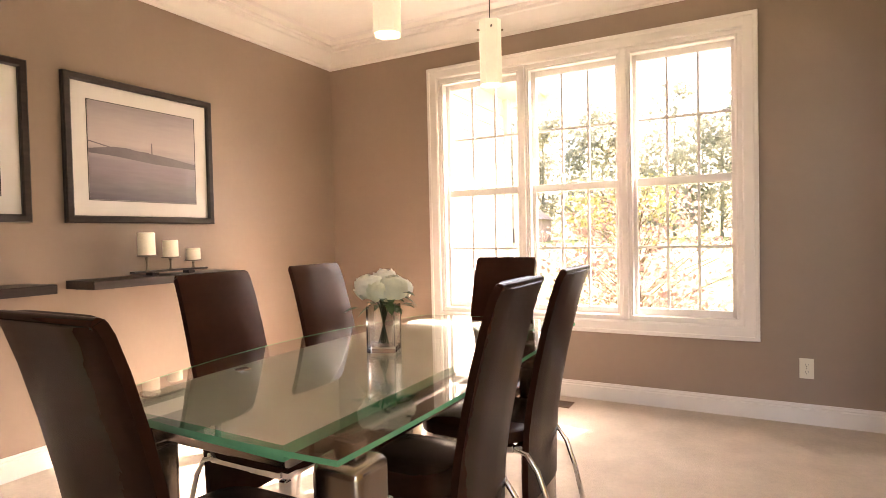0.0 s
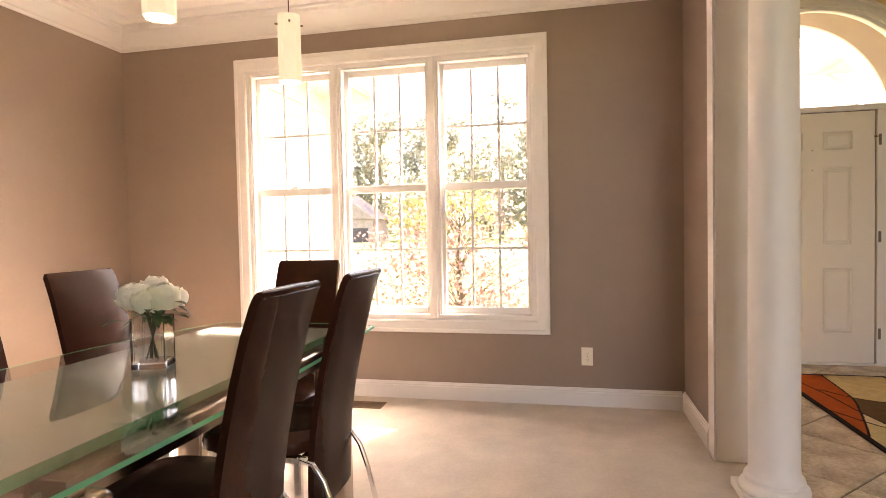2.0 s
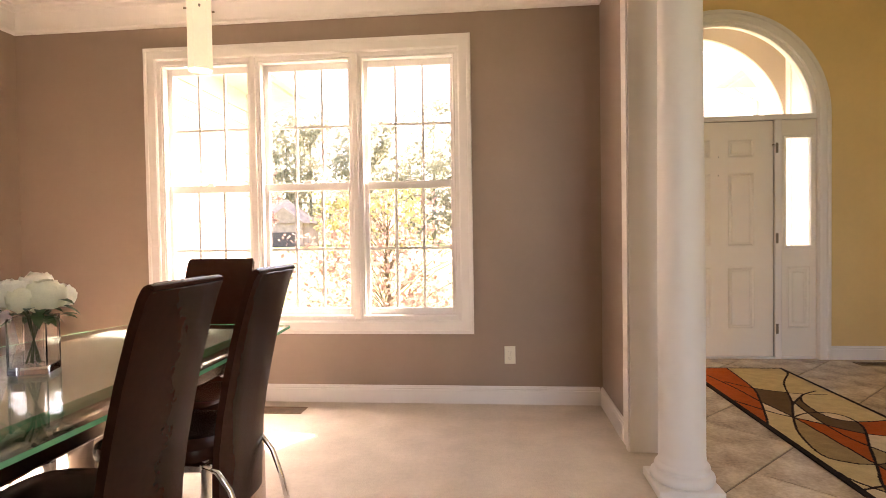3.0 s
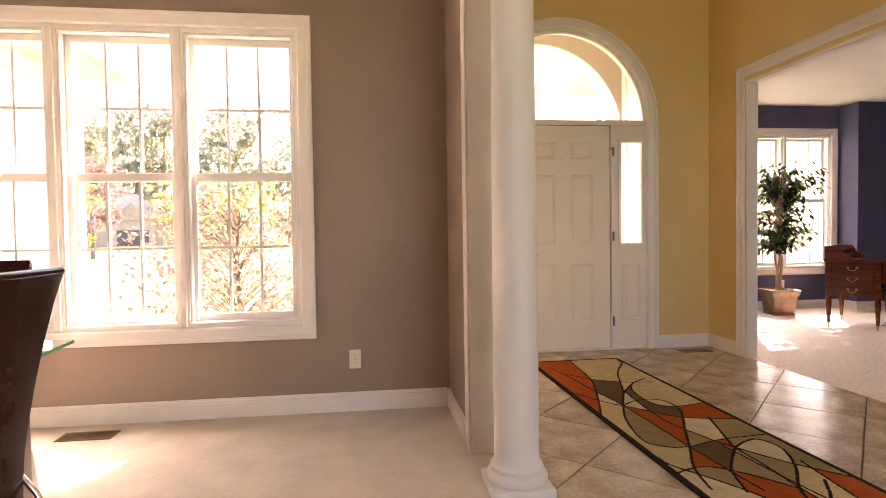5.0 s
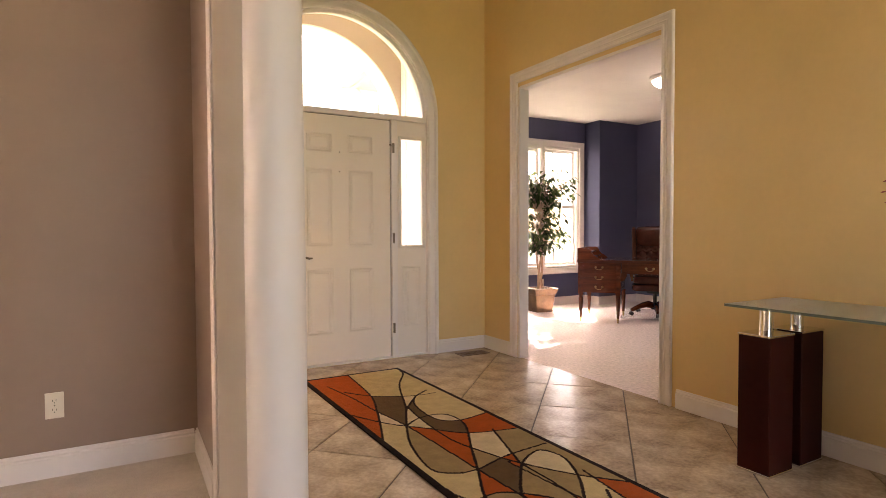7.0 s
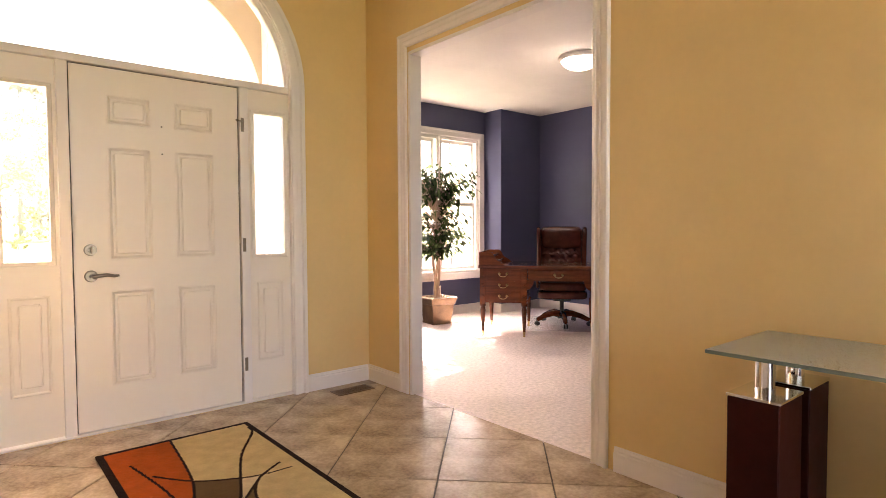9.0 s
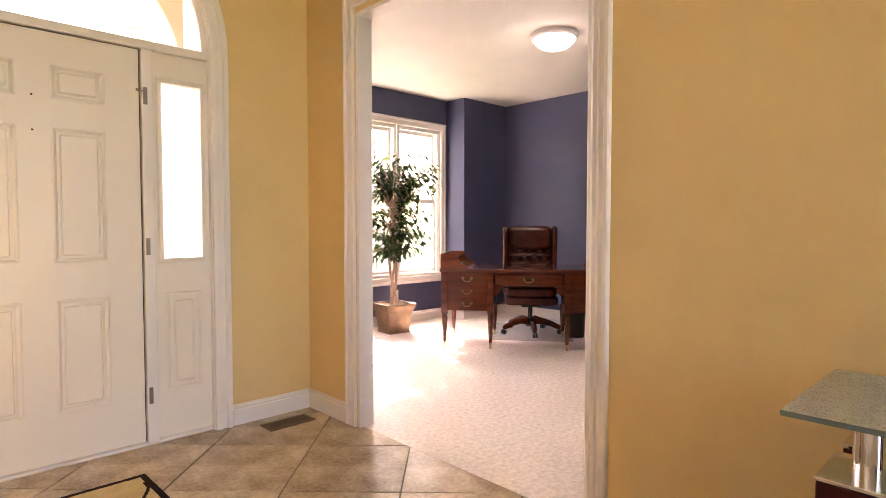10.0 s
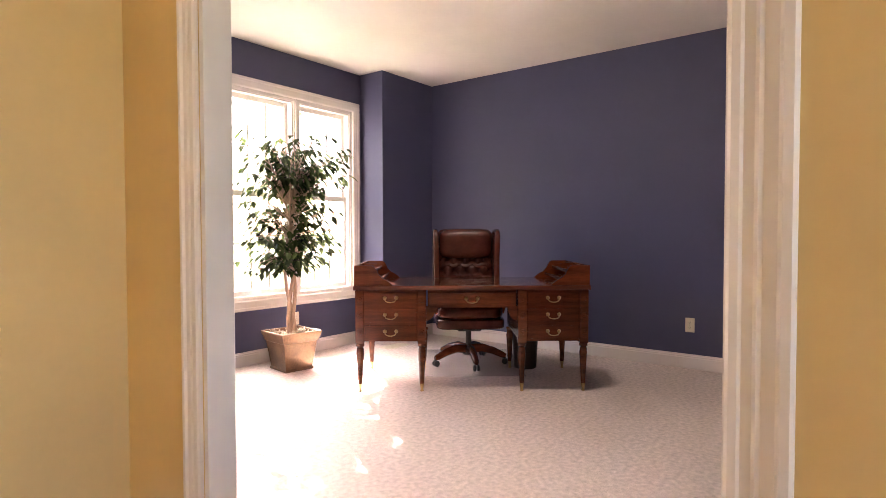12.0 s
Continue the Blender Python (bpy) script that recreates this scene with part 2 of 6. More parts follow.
wall("wall_office_liner", "y", OX0, OX0 + 0.012, 1.0, OY1, 0.0, CEIL, [(3.416, 4.922, 0.0, 2.345)], M_BLUE, "dark blue wall beside the office opening")
wx = OFF_WIN_X
wall("wall_office_window", "x", OY1, OY1 + 0.18, OX0, OX1 + 0.15, -0.3, CEIL + 0.5,
     [(wx + WIN_HOLE[0], wx + WIN_HOLE[1], WIN_HOLE[2], WIN_HOLE[3])], M_BLUE, "dark blue wall round the office window")
wall("wall_office_chase", "x", CHASE_Y, OY1, CHASE_X, OX1, 0.0, CEIL, [], M_BLUE, "dark blue boxed-out corner beside the window")
wall("wall_office_side", "y", OX1, OX1 + 0.15, 0.85, OY1, -0.3, CEIL + 0.5, [], M_BLUE, "plain dark blue office wall")
wall("wall_office_back", "x", 0.85, 1.0, OX0, OX1, -0.3, CEIL + 0.5, [], M_BLUE, "plain dark blue office wall")
structure(link("ceiling_dining", boxes((DX0, DX1, BACK, DY1, CEIL, CEIL + 0.12)), M_CEIL), "flat white dining room ceiling", "ceiling")
structure(link("ceiling_foyer", boxes((1.23, FX1, BACK, FY1, FOYER_CEIL, FOYER_CEIL + 0.12)), M_CEIL), "high white foyer ceiling", "ceiling")
structure(link("ceiling_office", boxes((OX0 + 0.012, OX1, 1.0, OY1, CEIL, CEIL + 0.12)), M_CEIL), "flat white office ceiling", "ceiling")


def arch_wall():
    """The front wall round the door: a rectangle with an arched hole."""
    bm = bmesh.new()
    cx, r, spring, steps = 2.385, 0.865, 2.115, 28
    for x0, x1 in ((FX0, cx - r), (cx + r, FX1)):
        box(bm, x0, x1, FY1, FY1 + 0.15, -0.3, FOYER_CEIL + 0.1)
    top = FOYER_CEIL + 0.1
    pts = [(cx - r * math.cos(math.pi * i / steps), spring + r * math.sin(math.pi * i / steps)) for i in range(steps + 1)]
    for p, q in zip(pts, pts[1:]):
        prism(bm, [p, q, (q[0], top), (p[0], top)], FY1, FY1 + 0.15, "y")
    box(bm, cx - r, cx + r, FY1, FY1 + 0.15, -0.3, 0.0)
    return structure(link("wall_front_door", bm, M_GOLD), "golden painted wall round the arched front door", "wall")


arch_wall()

# ---- trim ----
CASING = [(0.0, 0.0), (0.0, 0.012), (0.008, 0.018), (0.024, 0.018), (0.030, 0.012), (0.050, 0.012), (0.058, 0.017), (0.066, 0.012), (0.092, 0.014), (0.100, 0.022), (0.118, 0.022), (0.125, 0.016), (0.125, 0.0)]
SLIM = [(a * 0.74, q) for a, q in CASING]
BASE = [(0.0, 0.0), (0.016, 0.0), (0.016, 0.088), (0.011, 0.094), (0.013, 0.102), (0.008, 0.108), (0.006, 0.118), (0.0, 0.118)]
CROWN = [(0.0, 0.0), (0.012, 0.0), (0.014, 0.018), (0.030, 0.026), (0.046, 0.052), (0.080, 0.092), (0.094, 0.112), (0.112, 0.118), (0.116, 0.140), (0.128, 0.146), (0.128, 0.162), (0.0, 0.162)]


def base_run(name, a, b, side):
    return structure(link(name, moulding(bmesh.new(), BASE, (*a, 0.0), (*b, 0.0), (*side, 0)), M_TRIM), "white moulded skirting board", "baseboard")


base_run("baseboard_window", (DX0, DY1), (DX1 - 0.016, DY1), (0, -1))
base_run("baseboard_pictures", (DX0, BACK), (DX0, DY1 - 0.016), (1, 0))
base_run("baseboard_stub", (DX1, 3.40), (DX1, DY1), (-1, 0))
base_run("baseboard_door", (3.30, FY1), (FX1 - 0.016, FY1), (0, -1))
base_run("baseboard_door_far", (FX0, FY1), (1.475, FY1), (0, -1))
base_run("baseboard_foyer", (FX1, 5.03), (FX1, FY1), (-1, 0))
base_run("baseboard_hall", (FX1, BACK), (FX1, 3.30), (-1, 0))
base_run("baseboard_office_window", (OX0 + 0.012, OY1), (CHASE_X, OY1), (0, -1))
base_run("baseboard_office_chase_side", (CHASE_X, CHASE_Y), (CHASE_X, OY1 - 0.016), (-1, 0))
base_run("baseboard_office_chase", (CHASE_X - 0.016, CHASE_Y), (OX1 - 0.016, CHASE_Y), (0, -1))
base_run("baseboard_office_side", (OX1, 1.0), (OX1, CHASE_Y), (-1, 0))

z = CEIL - 0.162
for name, a, b, s in (("crown_window", (DX0, DY1, z), (DX1, DY1, z), (0, -1, 0)), ("crown_pictures", (DX0, BACK, z), (DX0, DY1, z), (1, 0, 0)),
                      ("crown_columns", (DX1, BACK, z), (DX1, DY1, z), (-1, 0, 0))):
    structure(link("trim_" + name, moulding(bmesh.new(), CROWN, a, b, s), M_TRIM), "white stepped crown moulding", "moulding")
inner = [(0.22, 0.0), (0.235, -0.012), (0.255, -0.012), (0.27, 0.0)]
for name, a, b, s in (("strip_window", (DX0 + 0.22, DY1, CEIL), (DX1 - 0.22, DY1, CEIL), (0, -1, 0)), ("strip_pictures", (DX0, BACK, CEIL), (DX0, DY1 - 0.22, CEIL), (1, 0, 0))):
    structure(link("trim_" + name, moulding(bmesh.new(), inner, a, b, s), M_TRIM), "narrow white ceiling bead", "moulding")

# cased opening to the office, jamb lining and casing on both faces
bm = bmesh.new()
box(bm, FX1 - 0.004, OX0 + 0.016, 4.922 - 0.018, 4.926, 0.0, 2.345)
box(bm, FX1 - 0.004, OX0 + 0.016, 3.412, 3.416 + 0.018, 0.0, 2.345)
box(bm, FX1 - 0.004, OX0 + 0.016, 3.434, 4.904, 2.327, 2.349)
structure(link("trim_office_jamb", bm, M_TRIM), "white lining of the cased opening", "door frame")
bm = bmesh.new()
mitred(bm, SLIM, [(FX1, 3.430, 0.0), (FX1, 3.430, 2.382), (FX1, 4.938, 2.382), (FX1, 4.938, 0.0)], 1, (-1, 0, 0))
structure(link("trim_office_casing", bm, M_TRIM), "white moulded casing round the office opening", "door frame")
bm = bmesh.new()
mitred(bm, SLIM, [(OX0 + 0.012, 4.914, 0.0), (OX0 + 0.012, 4.914, 2.338), (OX0 + 0.012, 3.424, 2.338), (OX0 + 0.012, 3.424, 0.0)], 1, (1, 0, 0))
structure(link("trim_office_casing_inner", bm, M_TRIM), "white moulded casing on the office side", "door frame")
# end of the short wall
bm = bmesh.new()
box(bm, DX1 - 0.012, FX0 + 0.012, 3.244, 3.2615, 0.0, CEIL, 0.003)
box(bm, DX1 - 0.014, DX1 - 0.0005, 3.2625, 3.385, 0.0, CEIL - 0.17, 0.003)
box(bm, DX1 - 0.020, DX1 - 0.0145, 3.244, 3.30, 0.0, CEIL - 0.17, 0.002)
box(bm, FX0 + 0.0005, FX0 + 0.014, 3.2625, 3.385, 0.0, 2.6, 0.003)
structure(link("trim_stub_end", bm, M_TRIM), "white painted casing on the end of the short wall", "trim")


def triple_window(name, cx, face, label):
    """A window of three double-hung sashes with grilles, casing to the room; face is the wall's room side."""
    w = structure(thing(name, pose(cx, face, 0), label, "window"))
    bm = bmesh.new()
    prof = [(0.0, 0.0), (0.0, 0.014), (0.010, 0.020), (0.060, 0.020), (0.064, 0.024), (0.084, 0.024), (0.088, 0.018), (0.088, 0.0)]
    mitred(bm, prof, [(-1.042, 0, 0.553), (-1.042, 0, 2.352), (1.042, 0, 2.352), (1.042, 0, 0.553)], -1, (0, -1, 0), closed=True)
    part("casing", bm, M_TRIM, w)
    bm = bmesh.new()
    for x0, x1 in ((-1.055, -1.02), (-0.385, -0.32), (0.32, 0.385), (1.02, 1.055)):
        box(bm, x0, x1, 0.004, 0.17, 0.545, 2.36)
    for x in (-0.3525, 0.3525):
        box(bm, x - 0.018, x + 0.018, -0.012, 0.004, 0.56, 2.345, 0.004)
    for x0, x1 in ((-1.02, -0.385), (-0.32, 0.32), (0.385, 1.02)):
        box(bm, x0, x1, 0.004, 0.17, 0.545, 0.585)
        box(bm, x0, x1, 0.004, 0.17, 2.325, 2.36)
        box(bm, x0, x0 + 0.014, 0.012, 0.06, 0.585, 2.325, 0.003)
        box(bm, x1 - 0.014, x1, 0.012, 0.06, 0.585, 2.325, 0.003)
        box(bm, x0 + 0.014, x1 - 0.014, 0.012, 0.06, 2.311, 2.325, 0.003)
    part("window_frame", bm, M_TRIM, w)
    for c in (-0.7025, 0.0, 0.7025):
        half = 0.3175
        for sash, z0, z1, y in (("upper_sash", 1.443, 2.320, 0.095), ("lower_sash", 0.588, 1.495, 0.062)):
            bm = bmesh.new()
            low = 0.044 if sash == "lower_sash" else 0.052
            high = 0.052 if sash == "lower_sash" else 0.044
            box(bm, c - half, c - half + 0.037, y, y + 0.032, z0, z1, 0.003)
            box(bm, c + half - 0.037, c + half, y, y + 0.032, z0, z1, 0.003)
            box(bm, c - half + 0.037, c + half - 0.037, y, y + 0.032, z0, z0 + low, 0.003)
            box(bm, c - half + 0.037, c + half - 0.037, y, y + 0.032, z1 - high, z1, 0.003)
            s = part(sash, bm, M_TRIM, w)
            gx0, gx1, gz0, gz1 = c - half + 0.037, c + half - 0.037, z0 + low, z1 - high
            g = bmesh.new()
            for k in (1, 2):
                x = gx0 + (gx1 - gx0) * k / 3
                box(g, x - 0.008, x + 0.008, y + 0.010, y + 0.022, gz0, gz1)
            zz = (gz0 + gz1) / 2
            box(g, gx0, gx1, y + 0.0095, y + 0.0225, zz - 0.008, zz + 0.008)
            part("grille", g, M_TRIM, s)
            p = part("pane", boxes((gx0 - 0.004, gx1 + 0.004, y + 0.025, y + 0.029, gz0 - 0.004, gz1 + 0.004)), M_GLASS, s)
            p.visible_shadow = False
        bm = bmesh.new()
        box(bm, c - 0.03, c + 0.03, 0.048, 0.0618, 1.486, 1.500, 0.003)
        box(bm, c - 0.012, c + 0.03, 0.044, 0.060, 1.500, 1.512, 0.003)
        part("sash_lock", bm, M_TRIM, w)
    return w


triple_window("window_1", DIN_WIN_X, DY1, "white triple double-hung window with grilles in taupe wall")
triple_window("window_2", OFF_WIN_X, OY1, "white triple double-hung window with grilles in blue wall")


def front_door():
    cx, r, spring = 2.385, 0.815, 2.115
    d = structure(thing("door_1", pose(cx, FY1, 0), "closed white six-panel front door with sidelights and arched transom", "door"))
    prof = [(0.0, 0.0), (0.0, 0.020), (0.010, 0.026), (0.030, 0.026), (0.036, 0.016), (0.060, 0.016), (0.068, 0.030), (0.088, 0.030), (0.095, 0.022), (0.095, 0.0)]
    steps = 32
    line = [(-r, 0, 0.0), (-r, 0, spring)] + [(-r * math.cos(math.pi * i / steps), 0, spring + r * math.sin(math.pi * i / steps)) for i in range(1, steps)] + [(r, 0, spring), (r, 0, 0.0)]
    part("casing", mitred(bmesh.new(), prof, line, -1, (0, -1, 0)), M_TRIM, d, smooth=True)
    prof2 = [(0.0, 0.004), (0.0, -0.152), (0.052, -0.152), (0.052, 0.004)]
    part("arch_frame", mitred(bmesh.new(), prof2, [(x * 0.994, y, z if z <= spring else spring + (z - spring) * 0.994) for x, y, z in line], -1, (0, -1, 0)), M_TRIM, d, smooth=True)
    prof3 = [(-0.030, -0.055), (-0.030, -0.030), (-0.012, -0.020), (0.0, -0.020), (0.0, -0.055)]
    arc = [(-r * math.cos(math.pi * i / steps), 0, spring + r * math.sin(math.pi * i / steps)) for i in range(steps + 1)]
    part("transom_stop", mitred(bmesh.new(), prof3, arc, -1, (0, -1, 0)), M_TRIM, d, smooth=True)
    bm = bmesh.new()
    box(bm, -r + 0.005, r - 0.005, 0.012, 0.10, 2.072, 2.118, 0.004)
    for x in (-0.494, 0.494):
        box(bm, x - 0.028, x + 0.028, 0.010, 0.10, 0.0, 2.072, 0.003)
    box(bm, -r + 0.005, r - 0.005, 0.006, 0.10, 0.0, 0.014, 0.003)
    box(bm, -0.4659, -0.444, 0.0735, 0.10, 0.014, 2.072)
    box(bm, 0.450, 0.4659, 0.0735, 0.10, 0.014, 2.072)
    box(bm, -0.444, 0.450, 0.0735, 0.10, 2.050, 2.072)
    box(bm, -0.444, 0.450, 0.0735, 0.10, 0.014, 0.032)
    part("frame", bm, M_TRIM, d)
    # Black strips set in as the shade of the gap round the leaf.
    part("gap_shade", boxes((-0.4658, -0.4592, 0.040, 0.0733, 0.014, 2.0718), (0.4592, 0.4658, 0.040, 0.0733, 0.014, 2.0718), (-0.4590, 0.4590, 0.040, 0.0733, 2.0662, 2.0718)), M_HOLE, d, "black strip as the shade in the gap round the leaf")
    pane = part("transom_pane", prism(bmesh.new(), [(-r, spring)] + [(p[0] * 0.99, spring + (p[2] - spring) * 0.99) for p in arc[1:-1]] + [(r, spring)], 0.06, 0.066, "y"), M_GLASS, d)
    pane.visible_shadow = False
    # slab
    sx0, sx1 = -0.463, 0.463
    bm = bmesh.new()
    panel_x, panel_z = ((-0.280, -0.060), (0.080, 0.300)), ((0.26, 0.80), (0.986, 1.622), (1.76, 1.915))
    box(bm, sx0 + 0.004, sx1 - 0.004, 0.0385, 0.072, 0.018, 2.066, 0.002)
    for x0, x1 in ((sx0 + 0.004, -0.280), (-0.060, 0.080), (0.300, sx1 - 0.004)):
        box(bm, x0, x1, 0.030, 0.0384, 0.018, 2.066)
    for x0, x1 in panel_x:
        for z0, z1 in ((0.018, 0.26), (0.80, 0.986), (1.622, 1.76), (1.915, 2.066)):
            box(bm, x0, x1, 0.0301, 0.0383, z0, z1)
    slab = part("door_leaf", bm, M_DOOR, d)
    rim = [(0.0, 0.0), (0.0, 0.003), (0.005, 0.008), (0.011, 0.007), (0.017, -0.001), (0.017, -0.003)]
    sticking = [(-0.004, -0.001), (-0.003, 0.0025), (0.002, 0.0035), (0.007, 0.001), (0.015, -0.0065), (0.017, -0.0083), (-0.004, -0.0083)]
    for x0, x1 in panel_x:
        for z0, z1 in panel_z:
            bm = bmesh.new()
            mitred(bm, [(-a, q) for a, q in sticking], [(x0, 0.030, z0), (x0, 0.030, z1), (x1, 0.030, z1), (x1, 0.030, z0)], -1, (0, -1, 0), closed=True)
            box(bm, x0 + 0.028, x1 - 0.028, 0.0300, 0.0384, z0 + 0.028, z1 - 0.028, 0.0075)
            part("door_panel", bm, M_DOOR, slab)
    for zz in (1.762, 1.600):
        part("screw_hole", boxes((0.000, 0.008, 0.0285, 0.031, zz, zz + 0.008)), M_HOLE, slab)
    bm = bmesh.new()
    tube(bm, [(-0.379, 0.031, 1.040), (-0.379, 0.012, 1.040)], [0.033, 0.029], 24)
    tube(bm, [(-0.379, 0.013, 1.040), (-0.379, 0.002, 1.040)], [0.016, 0.014], 16)
    box(bm, -0.383, -0.375, -0.018, 0.003, 1.022, 1.058, 0.003)
    part("deadbolt", bm, M_METAL, d, "brushed nickel deadbolt", True)
    bm = bmesh.new()
    tube(bm, [(-0.379, 0.031, 0.893), (-0.379, 0.016, 0.893)], [0.034, 0.028], 24)
    tube(bm, [(-0.379, 0.018, 0.893), (-0.379, -0.030, 0.893)], 0.011, 12)
    tube(bm, [(-0.379, -0.030, 0.893), (-0.35, -0.034, 0.898), (-0.31, -0.034, 0.901), (-0.275, -0.032, 0.893), (-0.25, -0.03, 0.895)], [0.012, 0.011, 0.010, 0.009, 0.006], 12)
    part("door_lever", bm, M_METAL, d, "brushed nickel lever handle", True)
    for zz in (0.263, 1.050, 1.830):
        bm = bmesh.new()
        tube(bm, [(0.474, 0.018, zz - 0.045), (0.474, 0.018, zz + 0.045)], 0.007, 10)
        box(bm, 0.474, 0.494, 0.008, 0.0105, zz - 0.044, zz + 0.044)
        part("hinge", bm, M_METAL, d, smooth=True)
    bm = bmesh.new()
    box(bm, 0.452, 0.490, -0.004, 0.012, 1.850, 1.856)
    box(bm, 0.436, 0.456, -0.006, 0.000, 1.848, 1.860, 0.002)
    part("door_stop", bm, M_METAL, d)
    # sidelights
    for x0, x1 in ((-0.810, -0.518), (0.518, 0.810)):
        bm = bmesh.new()
        g0, g1 = x0 + 0.045, x1 - 0.043
        for b in ((x0, g0, 0.02, 2.07), (g1, x1, 0.02, 2.07), (g0, g1, 0.02, 0.985), (g0, g1, 1.915, 2.07)):
            box(bm, b[0], b[1], 0.030, 0.070, b[2], b[3])
        s = part("sidelight", bm, M_DOOR, d)
        bm = bmesh.new()
        mitred(bm, [(0.0, 0.0), (0.0, 0.014), (0.018, 0.010), (0.024, 0.0)], [(g0, 0.030, 0.985), (g0, 0.030, 1.915), (g1, 0.030, 1.915), (g1, 0.030, 0.985)], -1, (0, -1, 0), closed=True)
        part("glazing_bead", bm, M_DOOR, s)
        bm = bmesh.new()
        mitred(bm, [(-a, q) for a, q in rim], [(g0 + 0.01, 0.030, 0.270), (g0 + 0.01, 0.030, 0.800), (g1 - 0.01, 0.030, 0.800), (g1 - 0.01, 0.030, 0.270)], -1, (0, -1, 0), closed=True)
        box(bm, g0 + 0.05, g1 - 0.05, 0.021, 0.031, 0.31, 0.76, 0.009)
        part("sidelight_panel", bm, M_DOOR, s)
        p = part("pane", boxes((g0 - 0.004, g1 + 0.004, 0.048, 0.053, 0.98, 1.92)), M_GLASS, s)
        p.visible_shadow = False
    return d


M_DOOR = material("ivory_door_paint", (0.81, 0.745, 0.67), 0.35, vary=0.015)
front_door()

# column
col = structure(thing("column", pose(1.25, 2.857, 0), "round white painted column on a square base", "column"))
part("plinth", boxes((-0.135, 0.135, -0.135, 0.135, 0.0, 0.038), bevel=0.004), M_TRIM, col)
part("base", lathe(bmesh.new(), [(0.125, 0.038), (0.133, 0.048), (0.135, 0.060), (0.131, 0.072), (0.122, 0.080), (0.113, 0.084), (0.112, 0.092), (0.116, 0.100), (0.113, 0.110), (0.104, 0.118)], 48), M_TRIM, col, smooth=True)
part("shaft", lathe(bmesh.new(), [(0.104, 0.118), (0.099, 0.130), (0.097, 0.16), (0.097, 0.9), (0.093, 1.8), (0.088, 2.40)], 48), M_TRIM, col, smooth=True)
part("capital", lathe(bmesh.new(), [(0.088, 2.40), (0.098, 2.405), (0.098, 2.42), (0.090, 2.425), (0.090, 2.46), (0.115, 2.49), (0.125, 2.52), (0.125, 2.56)], 48), M_TRIM, col, smooth=True)

# ---- outside ----
structure(link("ground", boxes((-400, 400, -400, 400, -0.9, -0.42)), M_GRASS), "sunlit lawn reaching to the horizon", "ground")


# ---- dining room things ----
M_LEATHER = material("dark_brown_leather", (0.034, 0.012, 0.007), 0.25, vary=0.12, scale=5, spec=0.13)
M_CLEAR = material("clear_green_glass", (0.96, 0.995, 0.975), 0.0, vary=0, transmission=1.0, ior=1.53)
M_EDGE = material("green_glass_edge", (0.14, 0.46, 0.26), 0.08, vary=0.1, scale=6)
M_FROSTED = material("frosted_green_glass", (0.93, 0.99, 0.87), 0.08, vary=0.02, coat=0.8)
M_STEEL = material("polished_warm_steel", (0.42, 0.36, 0.31), 0.22, 1.0, vary=0.03, scale=6)
M_BLACKWOOD = material("espresso_wood", (0.028, 0.017, 0.014), 0.4, vary=0.35, scale=6, stretch=(8, 1, 8), grain=0.1, grain_scale=60)
M_MAT = material("picture_mat_card", (0.72, 0.68, 0.64), 0.8, vary=0.03, scale=2)
M_WAX = material("ivory_wax", (0.86, 0.80, 0.66), 0.45, vary=0.05, scale=14)
M_PETAL = material("white_petal", (0.93, 0.90, 0.78), 0.6, vary=0.08, scale=25)
M_PETAL2 = material("cream_petal", (0.86, 0.84, 0.66), 0.6, vary=0.08, scale=25)
M_LEAF = material("dark_green_leaf", (0.035, 0.075, 0.022), 0.35, vary=0.4, scale=12)
M_STEM = material("green_stem", (0.05, 0.06, 0.025), 0.5, vary=0.3, scale=20)
M_CRYSTAL = material("vase_glass", (1.0, 1.0, 1.0), 0.0, vary=0, transmission=1.0, ior=1.38)
M_SHADE = material("opal_glass_shade", (0.80, 0.72, 0.60), 0.3, vary=0.05, scale=8, emit=0.085, tint=(1.0, 0.78, 0.55))
M_BULB = material("lit_opal_core", (1.0, 0.9, 0.75), 0.4, vary=0, emit=3.0, tint=(1.0, 0.80, 0.52))
M_BLACK = material("black_cable", (0.015, 0.013, 0.012), 0.5, vary=0.2)


